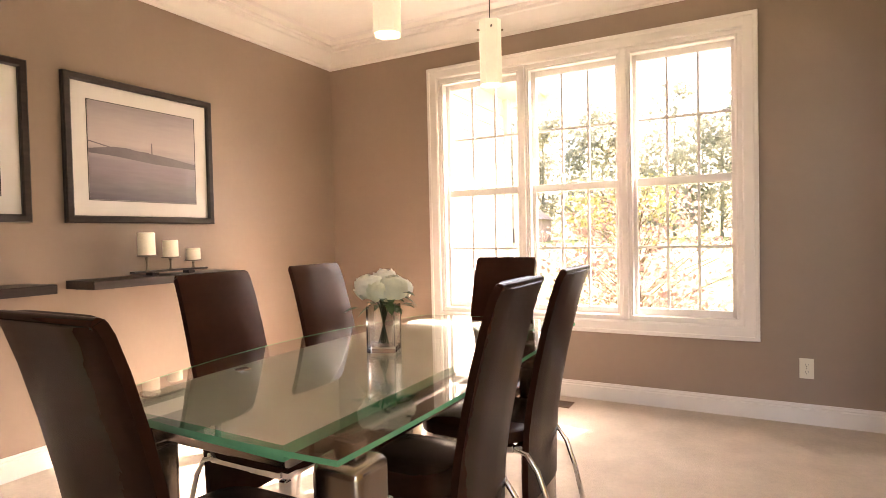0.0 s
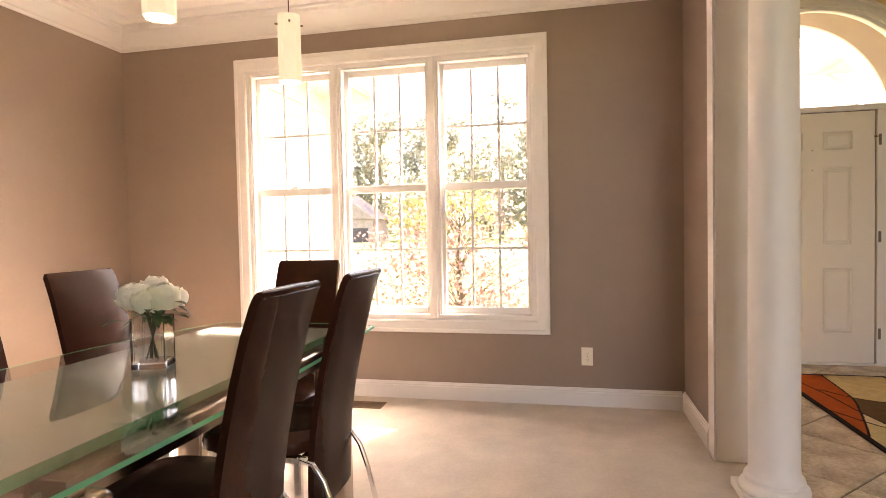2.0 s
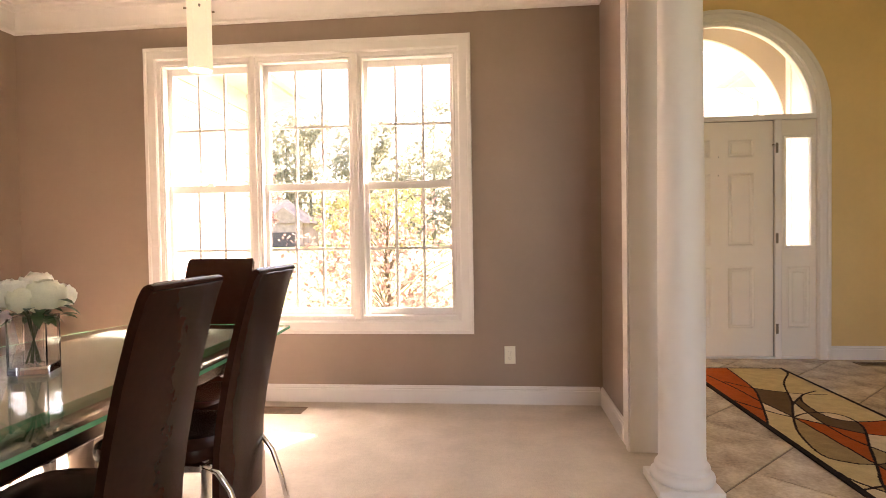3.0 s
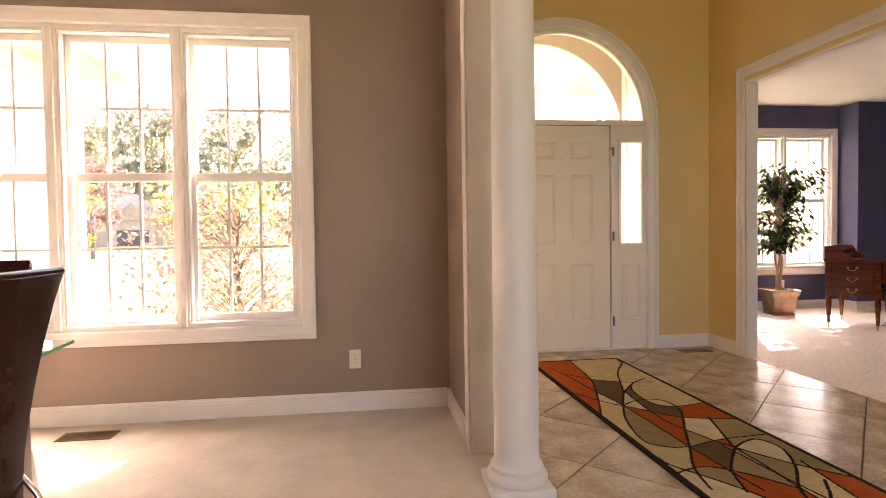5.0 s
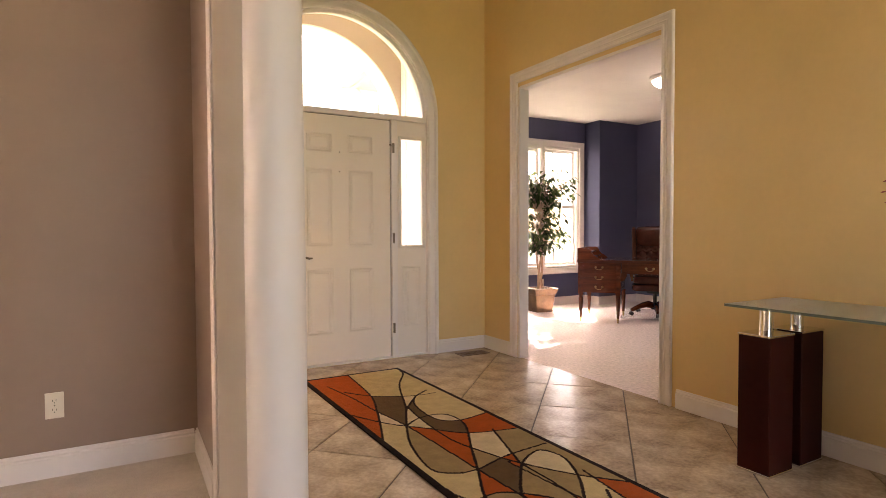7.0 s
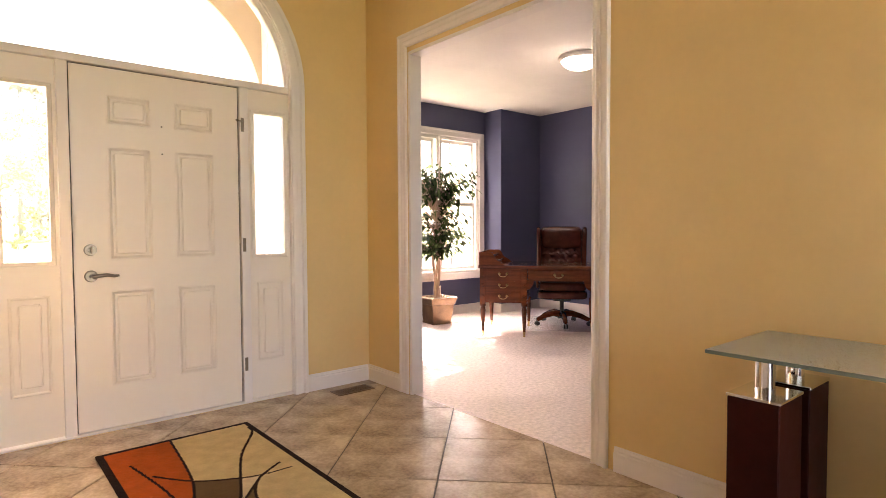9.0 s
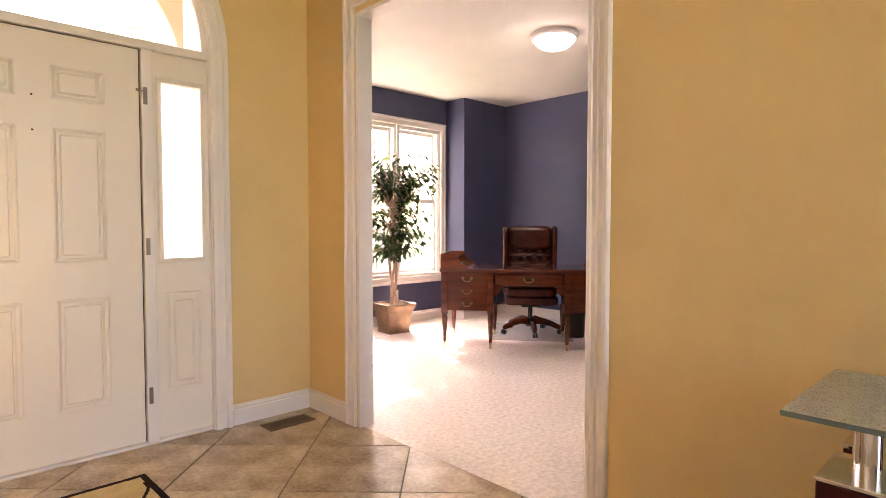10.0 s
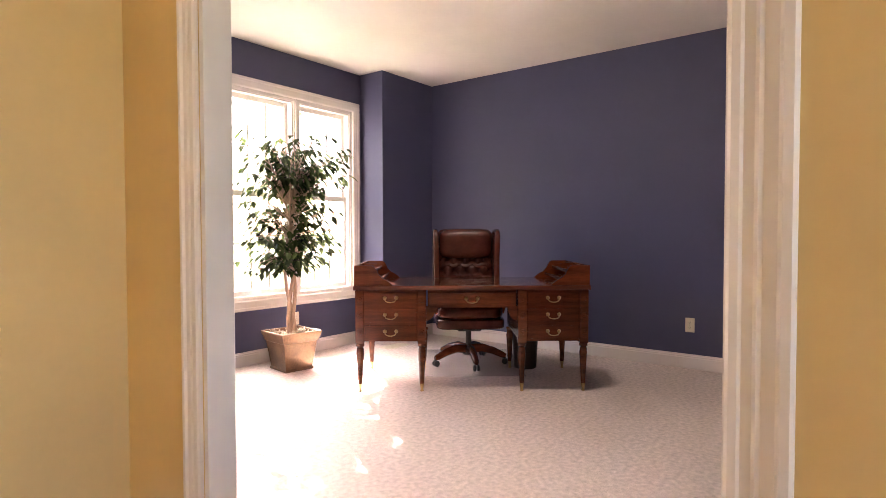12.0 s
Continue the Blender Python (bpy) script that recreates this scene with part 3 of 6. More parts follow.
def slab_section(bm, sections, thick, width_at, crown=0.0, cols=6):
    """A padded sheet: sections are (y, z, ny, nz) along the spine, thick across the normal, width_at per section."""
    rows_f, rows_b = [], []
    for i, (y, z, ny, nz) in enumerate(sections):
        w = width_at[i]
        f, b = [], []
        for k in range(cols + 1):
            u = -1 + 2 * k / cols
            edge = (1 - abs(u) ** 6)
            t = thick * 0.5 * (0.55 + 0.45 * edge)
            bulge = crown * (1 - u * u)
            f.append(bm.verts.new((u * w / 2, y + ny * (t + bulge), z + nz * (t + bulge))))
            b.append(bm.verts.new((u * w / 2, y - ny * t, z - nz * t)))
        rows_f.append(f)
        rows_b.append(b)
    fs = []
    for rows in (rows_f, rows_b):
        for r0, r1 in zip(rows, rows[1:]):
            for k in range(cols):
                fs.append(bm.faces.new((r0[k], r0[k + 1], r1[k + 1], r1[k])))
    for rf0, rf1, rb0, rb1 in zip(rows_f, rows_f[1:], rows_b, rows_b[1:]):
        fs.append(bm.faces.new((rf0[0], rf1[0], rb1[0], rb0[0])))
        fs.append(bm.faces.new((rf0[-1], rb0[-1], rb1[-1], rf1[-1])))
    for k in range(cols):
        fs.append(bm.faces.new((rows_f[0][k], rows_b[0][k], rows_b[0][k + 1], rows_f[0][k + 1])))
        fs.append(bm.faces.new((rows_f[-1][k], rows_f[-1][k + 1], rows_b[-1][k + 1], rows_b[-1][k])))
    bmesh.ops.recalc_face_normals(bm, faces=fs)
    return bm


def spine(points):
    """Sections with normals (towards the front) for a line of (y, z) points."""
    out = []
    for i, (y, z) in enumerate(points):
        a, b = points[max(i - 1, 0)], points[min(i + 1, len(points) - 1)]
        dy, dz = b[0] - a[0], b[1] - a[1]
        n = math.hypot(dy, dz)
        out.append((y, z, dz / n, -dy / n))
    return out


def dining_chair():
    c = thing("dining_chair", pose(0, 0, 0), "high-backed dark brown leather dining chair with chrome legs", "chair", "chairs round the table")
    line = [(-0.206, 0.205), (-0.206, 0.25), (-0.207, 0.30), (-0.209, 0.36), (-0.214, 0.45), (-0.230, 0.56), (-0.254, 0.68), (-0.282, 0.80), (-0.315, 0.92), (-0.339, 0.99), (-0.349, 1.010), (-0.352, 1.016)]
    w = [0.322, 0.332, 0.335, 0.336, 0.338, 0.34, 0.34, 0.338, 0.334, 0.330, 0.326, 0.316]
    part("backrest", slab_section(bmesh.new(), spine(line), 0.040, w), M_LEATHER, c, smooth=True)
    bm = bmesh.new()
    tube(bm, [(x * 0.156, -0.352, 1.013) for x in (-1, -0.5, 0, 0.5, 1)], 0.012, 10)
    part("top_roll", bm, M_LEATHER, c, smooth=True)
    bm = bmesh.new()
    n = 18
    out = []
    for k in range(n * 2):
        a = math.pi * k / n
        sx, sy = math.cos(a), math.sin(a)
        out.append((0.215 * math.copysign(abs(sx) ** 0.45, sx), 0.01 + 0.215 * math.copysign(abs(sy) ** 0.5, sy)))
    rows = []
    for s, h in ((0.90, 0.412), (0.99, 0.420), (1.0, 0.442), (0.985, 0.458), (0.90, 0.468), (0.55, 0.476)):
        rows.append([bm.verts.new((x * s, y * s, h)) for x, y in out])
    fs = [bm.faces.new(rows[0][::-1]), bm.faces.new(rows[-1])]
    for a, b in zip(rows, rows[1:]):
        for k in range(len(out)):
            fs.append(bm.faces.new((a[k], a[(k + 1) % len(out)], b[(k + 1) % len(out)], b[k])))
    bmesh.ops.recalc_face_normals(bm, faces=fs)
    part("seat", bm, M_LEATHER, c, smooth=True)
    part("seat_frame", boxes((-0.175, 0.175, -0.20, -0.17, 0.385, 0.411), (-0.175, 0.175, 0.15, 0.18, 0.385, 0.411), (-0.185, -0.155, -0.17, 0.15, 0.385, 0.411), (0.155, 0.185, -0.17, 0.15, 0.385, 0.411), bevel=0.004), M_CHROME, c, "chrome seat frame")
    for x in (-0.17, 0.17):
        part("front_leg", boxes((x - 0.016, x + 0.016, 0.145, 0.177, 0.0, 0.385), bevel=0.005), M_CHROME, c, "square chrome leg")
        bm = bmesh.new()
        tube(bm, [(x, -0.17, 0.398), (x, -0.215, 0.385), (x, -0.255, 0.33), (x, -0.290, 0.23), (x, -0.315, 0.12), (x, -0.333, 0.0)], 0.0095, 10)
        part("rear_leg", bm, M_CHROME, c, "curved chrome leg", True)
    return c


first = dining_chair()
first.matrix_basis = pose(-0.65, 1.628, 0, 0, 0, 90)
for m in (pose(-0.65, 2.175, 0, 0, 0, 90), pose(-1.215, 1.660, 0, 0, 0, -90), pose(-1.215, 2.234, 0, 0, 0, -90),
          pose(-0.852, 1.072, 0, 0, 0, 0), pose(-0.885, 2.61, 0, 0, 0, 180)):
    copy_thing(first, m)

TABLE_Z = 0.735


def bowed(corners, sags, steps=14):
    """An outline through corners, each side bowed outwards by its sag."""
    out = []
    cx = sum(p[0] for p in corners) / len(corners)
    cy = sum(p[1] for p in corners) / len(corners)
    for i, p in enumerate(corners):
        q = corners[(i + 1) % len(corners)]
        nx, ny = q[1] - p[1], p[0] - q[0]
        d = math.hypot(nx, ny)
        nx, ny = nx / d, ny / d
        if (p[0] - cx) * nx + (p[1] - cy) * ny < 0:
            nx, ny = -nx, -ny
        for k in range(steps):
            u = k / steps
            s = sags[i] * 4 * u * (1 - u)
            out.append((p[0] + (q[0] - p[0]) * u + nx * s, p[1] + (q[1] - p[1]) * u + ny * s))
    return out


def sheet_with_edge(bm, outline, z0, z1):
    """A glass sheet whose rim takes the second material."""
    lo, hi = [bm.verts.new((x, y, z0)) for x, y in outline], [bm.verts.new((x, y, z1)) for x, y in outline]
    bm.faces.new(lo[::-1])
    bm.faces.new(hi)
    n = len(outline)
    for i in range(n):
        bm.faces.new((lo[i], lo[(i + 1) % n], hi[(i + 1) % n], hi[i])).material_index = 1
    return bm


def dining_table():
    t = thing("dining_table", pose(-0.87, 1.84, 0), "glass dining table with frosted green centre and steel legs", "table")
    top = bowed([(0.445, -0.850), (0.412, 0.885), (-0.37, 0.885), (-0.40, -0.82)], [0.028, 0.03, 0.150, 0.02])
    g = part("tabletop", sheet_with_edge(bmesh.new(), top, TABLE_Z - 0.012, TABLE_Z), [M_CLEAR, M_EDGE], t, "clear glass top with a green edge")
    g.visible_shadow = False
    inset = bowed([(0.28, -0.82), (0.28, 0.815), (-0.35, 0.815), (-0.35, -0.80)], [0.0, 0.015, 0.04, 0.0])
    part("frosted_panel", sheet_with_edge(bmesh.new(), inset, TABLE_Z - 0.0275, TABLE_Z - 0.0165), [M_FROSTED, M_EDGE], t, "frosted pale green glass panel")
    for k, z in enumerate((0.040, 0.056)):
        low = bowed([(0.275 - 0.02 * k, -0.815 + 0.02 * k), (0.275 - 0.02 * k, 0.78), (-0.36, 0.78), (-0.36, -0.79 + 0.02 * k)], [0.0, 0.0, 0.0, 0.0], 2)
        part("extension_leaf", sheet_with_edge(bmesh.new(), low, TABLE_Z - z, TABLE_Z - z + 0.010), [M_FROSTED, M_EDGE], t, "sliding glass extension leaf")
    part("runner_frame", boxes((-0.30, -0.24, -0.76, 0.76, 0.62, 0.68), (0.19, 0.31, -0.635, 0.535, 0.62, 0.68), (-0.24, 0.19, -0.72, -0.64, 0.62, 0.68), (-0.24, 0.19, 0.64, 0.72, 0.62, 0.68), (-0.24, 0.19, -0.06, 0.06, 0.62, 0.68), bevel=0.006), M_STEEL, t)
    for x, y in ((-0.345, -0.70), (-0.345, 0.62), (0.385, -0.735), (0.325, 0.60)):
        leg = part("leg", boxes((x - 0.062, x + 0.062, y - 0.060, y + 0.060, 0.0, 0.692), bevel=0.022, seg=4), M_STEEL, t, "thick brushed steel leg", True)
        part("collar", boxes((x - 0.0635, x + 0.0635, y - 0.0615, y + 0.0615, 0.590, 0.596), bevel=0.002), M_CHROME, leg)
        bm = bmesh.new()
        box(bm, x - 0.030, x + 0.030, y - 0.020, y + 0.020, 0.692, TABLE_Z - 0.0125, bevel=0.003)
        part("glass_support", bm, M_STEEL, leg)
    bm = bmesh.new()
    lathe(bm, [(0.025, TABLE_Z + 0.0005), (0.025, TABLE_Z + 0.003), (0.020, TABLE_Z + 0.004)], 20, (-0.30, -0.40))
    part("glass_stud", bm, M_STEEL, t)
    return t


dining_table()


def vase_of_flowers():
    v = thing("flower_vase", pose(-0.92, 1.866, TABLE_Z, 0, 0, 20), "square clear glass vase with white peonies on the table", "vase")
    bm = bmesh.new()
    h, w, th = 0.165, 0.052, 0.006
    outer = [(-w, -w), (w, -w), (w, w), (-w, w)]
    rings = [[(x, y, z) for x, y in outer] for z in (0.001, h)] + [[(x * (w - th) / w, y * (w - th) / w, z) for x, y in outer] for z in (h, 0.022)]
    vs = [[bm.verts.new(p) for p in r] for r in rings]
    fs = [bm.faces.new(vs[0][::-1]), bm.faces.new(vs[3])]
    for a, b in zip(vs, vs[1:]):
        for k in range(4):
            fs.append(bm.faces.new((a[k], a[(k + 1) % 4], b[(k + 1) % 4], b[k])))
    bmesh.ops.recalc_face_normals(bm, faces=fs)
    bmesh.ops.bevel(bm, geom=[e for e in bm.edges if abs(e.verts[0].co.z - e.verts[1].co.z) > 0.05], offset=0.004, segments=2, affect="EDGES")
    g = part("glass", bm, M_CRYSTAL, v, "clear square glass")
    g.visible_shadow = False
    rng = random.Random(4)
    heads = [(-0.058, -0.02, 0.235, 0.066, 0), (0.055, -0.035, 0.228, 0.066, 1), (0.0, 0.045, 0.250, 0.064, 0), (-0.005, -0.07, 0.222, 0.050, 1), (0.075, 0.045, 0.222, 0.052, 0), (-0.075, 0.05, 0.218, 0.052, 1)]
    for i, (x, y, z, r, kind) in enumerate([(a * 0.78, b * 0.78, c - 0.005, e * 0.80, k) for a, b, c, e, k in heads]):
        bm = bmesh.new()
        tube(bm, [(-x * 0.30, -y * 0.3, 0.026), (x * 0.02, y * 0.02, 0.10), (x * 0.30, y * 0.3, 0.165), (x * 0.8, y * 0.8, z - r * 0.5)], [0.0030, 0.0028, 0.0028, 0.0034], 7)
        part("stem", bm, M_STEM, v)
        bm = bmesh.new()
        for layer, (count, rad, lo, hi) in enumerate(((16, 1.0, -0.5, 0.35), (14, 0.93, -0.1, 0.75), (11, 0.84, 0.35, 0.95), (8, 0.7, 0.6, 1.0))):
            for k in range(count):
                a = 2 * math.pi * (k + rng.random() * 0.6) / count + layer
                ball_petal(bm, Vector((x, y, z)), r * rad, a, rng.uniform(lo, hi), 0.62 - 0.07 * layer, rng)
        part("flower_head", bm, M_PETAL2 if kind else M_PETAL, v, smooth=True)
    bm = bmesh.new()
    for k in range(22):
        a = rng.random() * 6.283
        rr = rng.uniform(0.02, 0.085)
        leaf(bm, Vector((rr * math.cos(a), rr * math.sin(a), rng.uniform(0.155, 0.20))), a + rng.uniform(-0.5, 0.5), rng.uniform(-0.5, 0.4), rng.uniform(0.04, 0.07), 0.016)
    leaf(bm, Vector((0.085, -0.055, 0.215)), -0.3, 0.1, 0.05, 0.016)
    part("leaves", bm, M_LEAF, v, "dark green leaves")
    return v


def ball_petal(bm, centre, r, a, h, size, rng):
    """A cupped petal lying on a ball, its lip lifted and ruffled; h is its height on the ball, -1 to 1."""
    el = math.asin(max(-1, min(1, h)))
    rows = []
    for i in range(4):
        row = []
        for k in range(5):
            e = el + (i / 3 - 0.55) * size * 1.5
            w = size * (0.55 + 0.45 * math.sin(math.pi * (0.2 + 0.6 * i / 3)))
            aa = a + (k / 4 - 0.5) * 2 * w / max(0.35, math.cos(el))
            lift = 1.0 + 0.16 * (i / 3) ** 2 - 0.08 * abs(k - 2) / 2 + rng.uniform(-0.03, 0.03)
            row.append(bm.verts.new(centre + Vector((math.cos(e) * math.cos(aa), math.cos(e) * math.sin(aa), math.sin(e) * 1.0)) * r * lift))
        rows.append(row)
    for r0, r1 in zip(rows, rows[1:]):
        for k in range(4):
            bm.faces.new((r0[k], r0[k + 1], r1[k + 1], r1[k]))


def petal(bm, base, a, tilt, length, width, rng):
    """A cupped petal that starts at base; tilt 0 stands up."""
    out = Vector((math.cos(a), math.sin(a), 0))
    side = Vector((-math.sin(a), math.cos(a), 0))
    rows = []
    for i in range(5):
        s = i / 4
        ang = tilt * (0.55 + 0.75 * s) if tilt > 0.5 else tilt * (1 - 0.8 * s)
        p = base + out * (length * s * math.sin(ang)) + Vector((0, 0, length * s * math.cos(ang) + length * 0.15))
        w = width * math.sin(math.pi * (0.18 + 0.66 * s)) * (1 + rng.uniform(-0.1, 0.1))
        cup = 0.35 * w
        rows.append([bm.verts.new(p - side * w - out * cup * 0.6 + Vector((0, 0, cup * 0.5))), bm.verts.new(p), bm.verts.new(p + side * w - out * cup * 0.6 + Vector((0, 0, cup * 0.5)))])
    for r0, r1 in zip(rows, rows[1:]):
        for k in range(2):
            bm.faces.new((r0[k], r0[k + 1], r1[k + 1], r1[k]))


def leaf(bm, base, a, pitch, length, width, droop=0.35):
    """A folded pointed leaf."""
    d = Vector((math.cos(a) * math.cos(pitch), math.sin(a) * math.cos(pitch), math.sin(pitch)))
    side = Vector((-math.sin(a), math.cos(a), 0))
    up = side.cross(d) * -1
    mid = [base + d * (length * s) + Vector((0, 0, -droop * length * s * s)) for s in (0, 0.35, 0.7, 1.0)]
    ws = (0.12, 1.0, 0.72)
    l = [bm.verts.new(m - side * width * w + up * width * w * 0.25) for m, w in zip(mid, ws)]
    r = [bm.verts.new(m + side * width * w + up * width * w * 0.25) for m, w in zip(mid, ws)]
    c = [bm.verts.new(m) for m in mid]
    for i in range(2):
        bm.faces.new((l[i], c[i], c[i + 1], l[i + 1]))
        bm.faces.new((c[i], r[i], r[i + 1], c[i + 1]))
    bm.faces.new((l[2], c[2], c[3]))
    bm.faces.new((c[2], r[2], c[3]))


vase_of_flowers()


def photo_material():
    """A misty bay: pale sky, a faint low headland and rippled water, by height and noise."""
    m = bpy.data.materials.new("misty_bay_print")
    m.use_nodes = True
    n, l = m.node_tree.nodes, m.node_tree.links
    p = n["Principled BSDF"]
    p.inputs["Roughness"].default_value = 0.5
    p.inputs["Coat Weight"].default_value, p.inputs["Coat Roughness"].default_value = 0.6, 0.03
    tc, sep = n.new("ShaderNodeTexCoord"), n.new("ShaderNodeSeparateXYZ")
    l.new(tc.outputs["Object"], sep.inputs[0])
    wob = n.new("ShaderNodeTexNoise")
    wob.inputs["Scale"].default_value = 5.0
    mp = n.new("ShaderNodeMapping")
    mp.inputs["Scale"].default_value = (1, 1, 9)
    l.new(tc.outputs["Object"], mp.inputs[0])
    l.new(mp.outputs[0], wob.inputs["Vector"])
    add = n.new("ShaderNodeMath")
    add.operation = "MULTIPLY_ADD"
    l.new(wob.outputs["Fac"], add.inputs[0])
    add.inputs[1].default_value = 0.09
    l.new(sep.outputs["Z"], add.inputs[2])
    mr = n.new("ShaderNodeMapRange")
    mr.inputs["From Min"].default_value, mr.inputs["From Max"].default_value = -0.225, 0.315
    l.new(add.outputs[0], mr.inputs["Value"])
    ramp = n.new("ShaderNodeValToRGB")
    e = ramp.color_ramp.elements
    e[0].position, e[0].color = 0.0, (0.10, 0.085, 0.10, 1)
    e[1].position, e[1].color = 1.0, (0.33, 0.28, 0.29, 1)
    for pos, c in ((0.22, (0.22, 0.18, 0.20)), (0.42, (0.30, 0.25, 0.27)), (0.60, (0.52, 0.44, 0.42)), (0.82, (0.44, 0.37, 0.37))):
        k = ramp.color_ramp.elements.new(pos)
        k.color = (*c, 1)
    l.new(mr.outputs[0], ramp.inputs[0])
    l.new(ramp.outputs[0], p.inputs["Base Color"])
    return m


M_PHOTO = photo_material()
M_INK = material("headland_ink", (0.17, 0.14, 0.155), 0.5, vary=0.15, scale=8, coat=0.5)


def picture(yc, label):
    """A framed print on the picture wall; local x runs along the wall towards -y as seen from the room... built facing +x."""
    p = thing("framed_picture", pose(DX0, yc, 1.66), label, "picture", "pictures on the taupe wall")
    hw, hh = 0.465, 0.402
    prof = [(0.0, 0.002), (0.0, 0.026), (0.008, 0.034), (0.034, 0.034), (0.040, 0.028), (0.040, 0.002)]
    bm = bmesh.new()
    mitred(bm, prof, [(0, -hw + 0.04, -hh + 0.04), (0, hw - 0.04, -hh + 0.04), (0, hw - 0.04, hh - 0.04), (0, -hw + 0.04, hh - 0.04)], 1, (1, 0, 0), closed=True)
    part("frame", bm, M_BLACKWOOD, p, "dark espresso wooden frame")
    part("mat", boxes((0.003, 0.012, -hw + 0.038, hw - 0.038, -hh + 0.038, hh - 0.038)), M_MAT, p, "off-white card mat")
    part("print", boxes((0.0125, 0.0135, -0.335, 0.335, -0.272, 0.272)), M_PHOTO, p, "misty grey seascape photograph")
    bm = bmesh.new()
    hills = [(-0.335, 0.008), (-0.20, 0.030), (-0.12, 0.032), (-0.03, 0.018), (0.07, 0.012), (0.17, 0.002), (0.26, -0.012), (0.335, -0.022), (0.335, -0.055), (0.05, -0.045), (-0.18, -0.022), (-0.335, -0.016)]
    prism(bm, hills, 0.0137, 0.0141, "x")
    prism(bm, [(0.034, 0.012), (0.034, 0.078), (0.042, 0.078), (0.042, 0.012)], 0.0143, 0.0146, "x")
    prism(bm, [(-0.335, 0.052), (-0.20, 0.026), (0.02, 0.020), (0.02, 0.014), (-0.20, 0.020), (-0.335, 0.046)], 0.0148, 0.0151, "x")
    part("headland", bm, M_INK, p, "faint headland and bridge in the photograph")
    part("print_line", boxes((0.0125, 0.0133, -0.341, 0.341, 0.273, 0.277), (0.0125, 0.0133, -0.341, 0.341, -0.277, -0.273), (0.0125, 0.0133, -0.341, -0.3365, -0.2725, 0.2725), (0.0125, 0.0133, 0.3365, 0.341, -0.2725, 0.2725)), M_BLACKWOOD, p)
    return p


picture(2.315, "misty bridge seascape print in dark frame with white mat")
picture(1.222, "second dark-framed print with white mat on taupe wall")


def shelf(y0, y1, label):
    s = thing("floating_shelf", pose(DX0, y0, 0.908), label, "shelf", "shelves under the pictures")
    part("board", boxes((0.001, 0.258, 0, y1 - y0, 0.0, 0.045), bevel=0.002), M_BLACKWOOD, s)
    part("wall_bracket", boxes((0.0005, 0.02, 0.05, y1 - y0 - 0.05, -0.010, 0.001)), M_METAL, s)
    return s


shelf(1.845, 2.78, "dark espresso floating shelf carrying a candle holder")
shelf(0.745, 1.672, "dark espresso floating shelf, empty")


def candle_holder():
    c = thing("candle_holder", pose(-2.79, 2.365, 0.953), "dark metal bar holder with three candles on shelf", "candle holder")
    part("bar", boxes((-0.022, 0.022, -0.245, 0.245, 0.018, 0.030), bevel=0.003), M_BLACKWOOD, c)
    for y in (-0.12, 0.12):
        part("foot", boxes((-0.03, 0.03, y - 0.022, y + 0.022, 0.0, 0.018), bevel=0.003), M_BLACKWOOD, c)
    for y, stem, high, r in ((-0.152, 0.085, 0.130, 0.046), (0.0, 0.070, 0.098, 0.043), (0.155, 0.045, 0.072, 0.042)):
        bm = lathe(bmesh.new(), [(0.012, 0.030), (0.007, 0.036), (0.006, 0.030 + stem * 0.6), (0.009, 0.030 + stem * 0.8), (0.006, 0.030 + stem - 0.008), (0.052, 0.030 + stem - 0.002), (0.054, 0.030 + stem + 0.004), (0.048, 0.030 + stem + 0.003)], 24, (0, y))
        part("cup", bm, M_METAL, c, "small nickel cup on a stem", True)
        z = 0.034 + stem
        bm = lathe(bmesh.new(), [(r - 0.002, z), (r, z + 0.004), (r, z + high - 0.006), (r - 0.005, z + high), (r - 0.016, z + high - 0.003), (0.006, z + high - 0.006)], 28, (0, y))
        cd = part("candle", bm, M_WAX, c, "ivory pillar candle", True)
        part("wick", tube(bmesh.new(), [(0, y, z + high - 0.007), (0.001, y, z + high + 0.006)], 0.001, 5), M_BLACK, cd)
    return c


candle_holder()


def outlet(m, label):
    o = thing("wall_outlet", m, label, "outlet", "wall outlets")
    part("plate", boxes((-0.036, 0.036, -0.006, -0.0005, -0.059, 0.059), bevel=0.002), M_PLASTIC, o)
    for z in (-0.021, 0.021):
        bm = bmesh.new()
        tube(bm, [(0, -0.0055, z), (0, -0.008, z)], 0.0165, 20)
        s = part("socket", bm, M_PLASTIC, o)
        part("slots", boxes((-0.008, -0.006, -0.0086, -0.0078, z - 0.002, z + 0.007), (0.006, 0.008, -0.0086, -0.0078, z - 0.002, z + 0.007), (-0.002, 0.002, -0.0086, -0.0078, z - 0.010, z - 0.006)), M_HOLE, s)
    part("screw", tube(bmesh.new(), [(0, -0.0055, 0), (0, -0.0075, 0)], 0.003, 10), M_METAL, o)
    return o


outlet(pose(0.530, DY1, 0.325), "ivory duplex outlet low on the taupe wall")
outlet(pose(OX1, 4.45, 0.36, 0, 0, -90), "ivory duplex outlet low on the blue wall")
outlet(pose(6.165, OY1, 0.34), "ivory duplex outlet behind the potted tree")


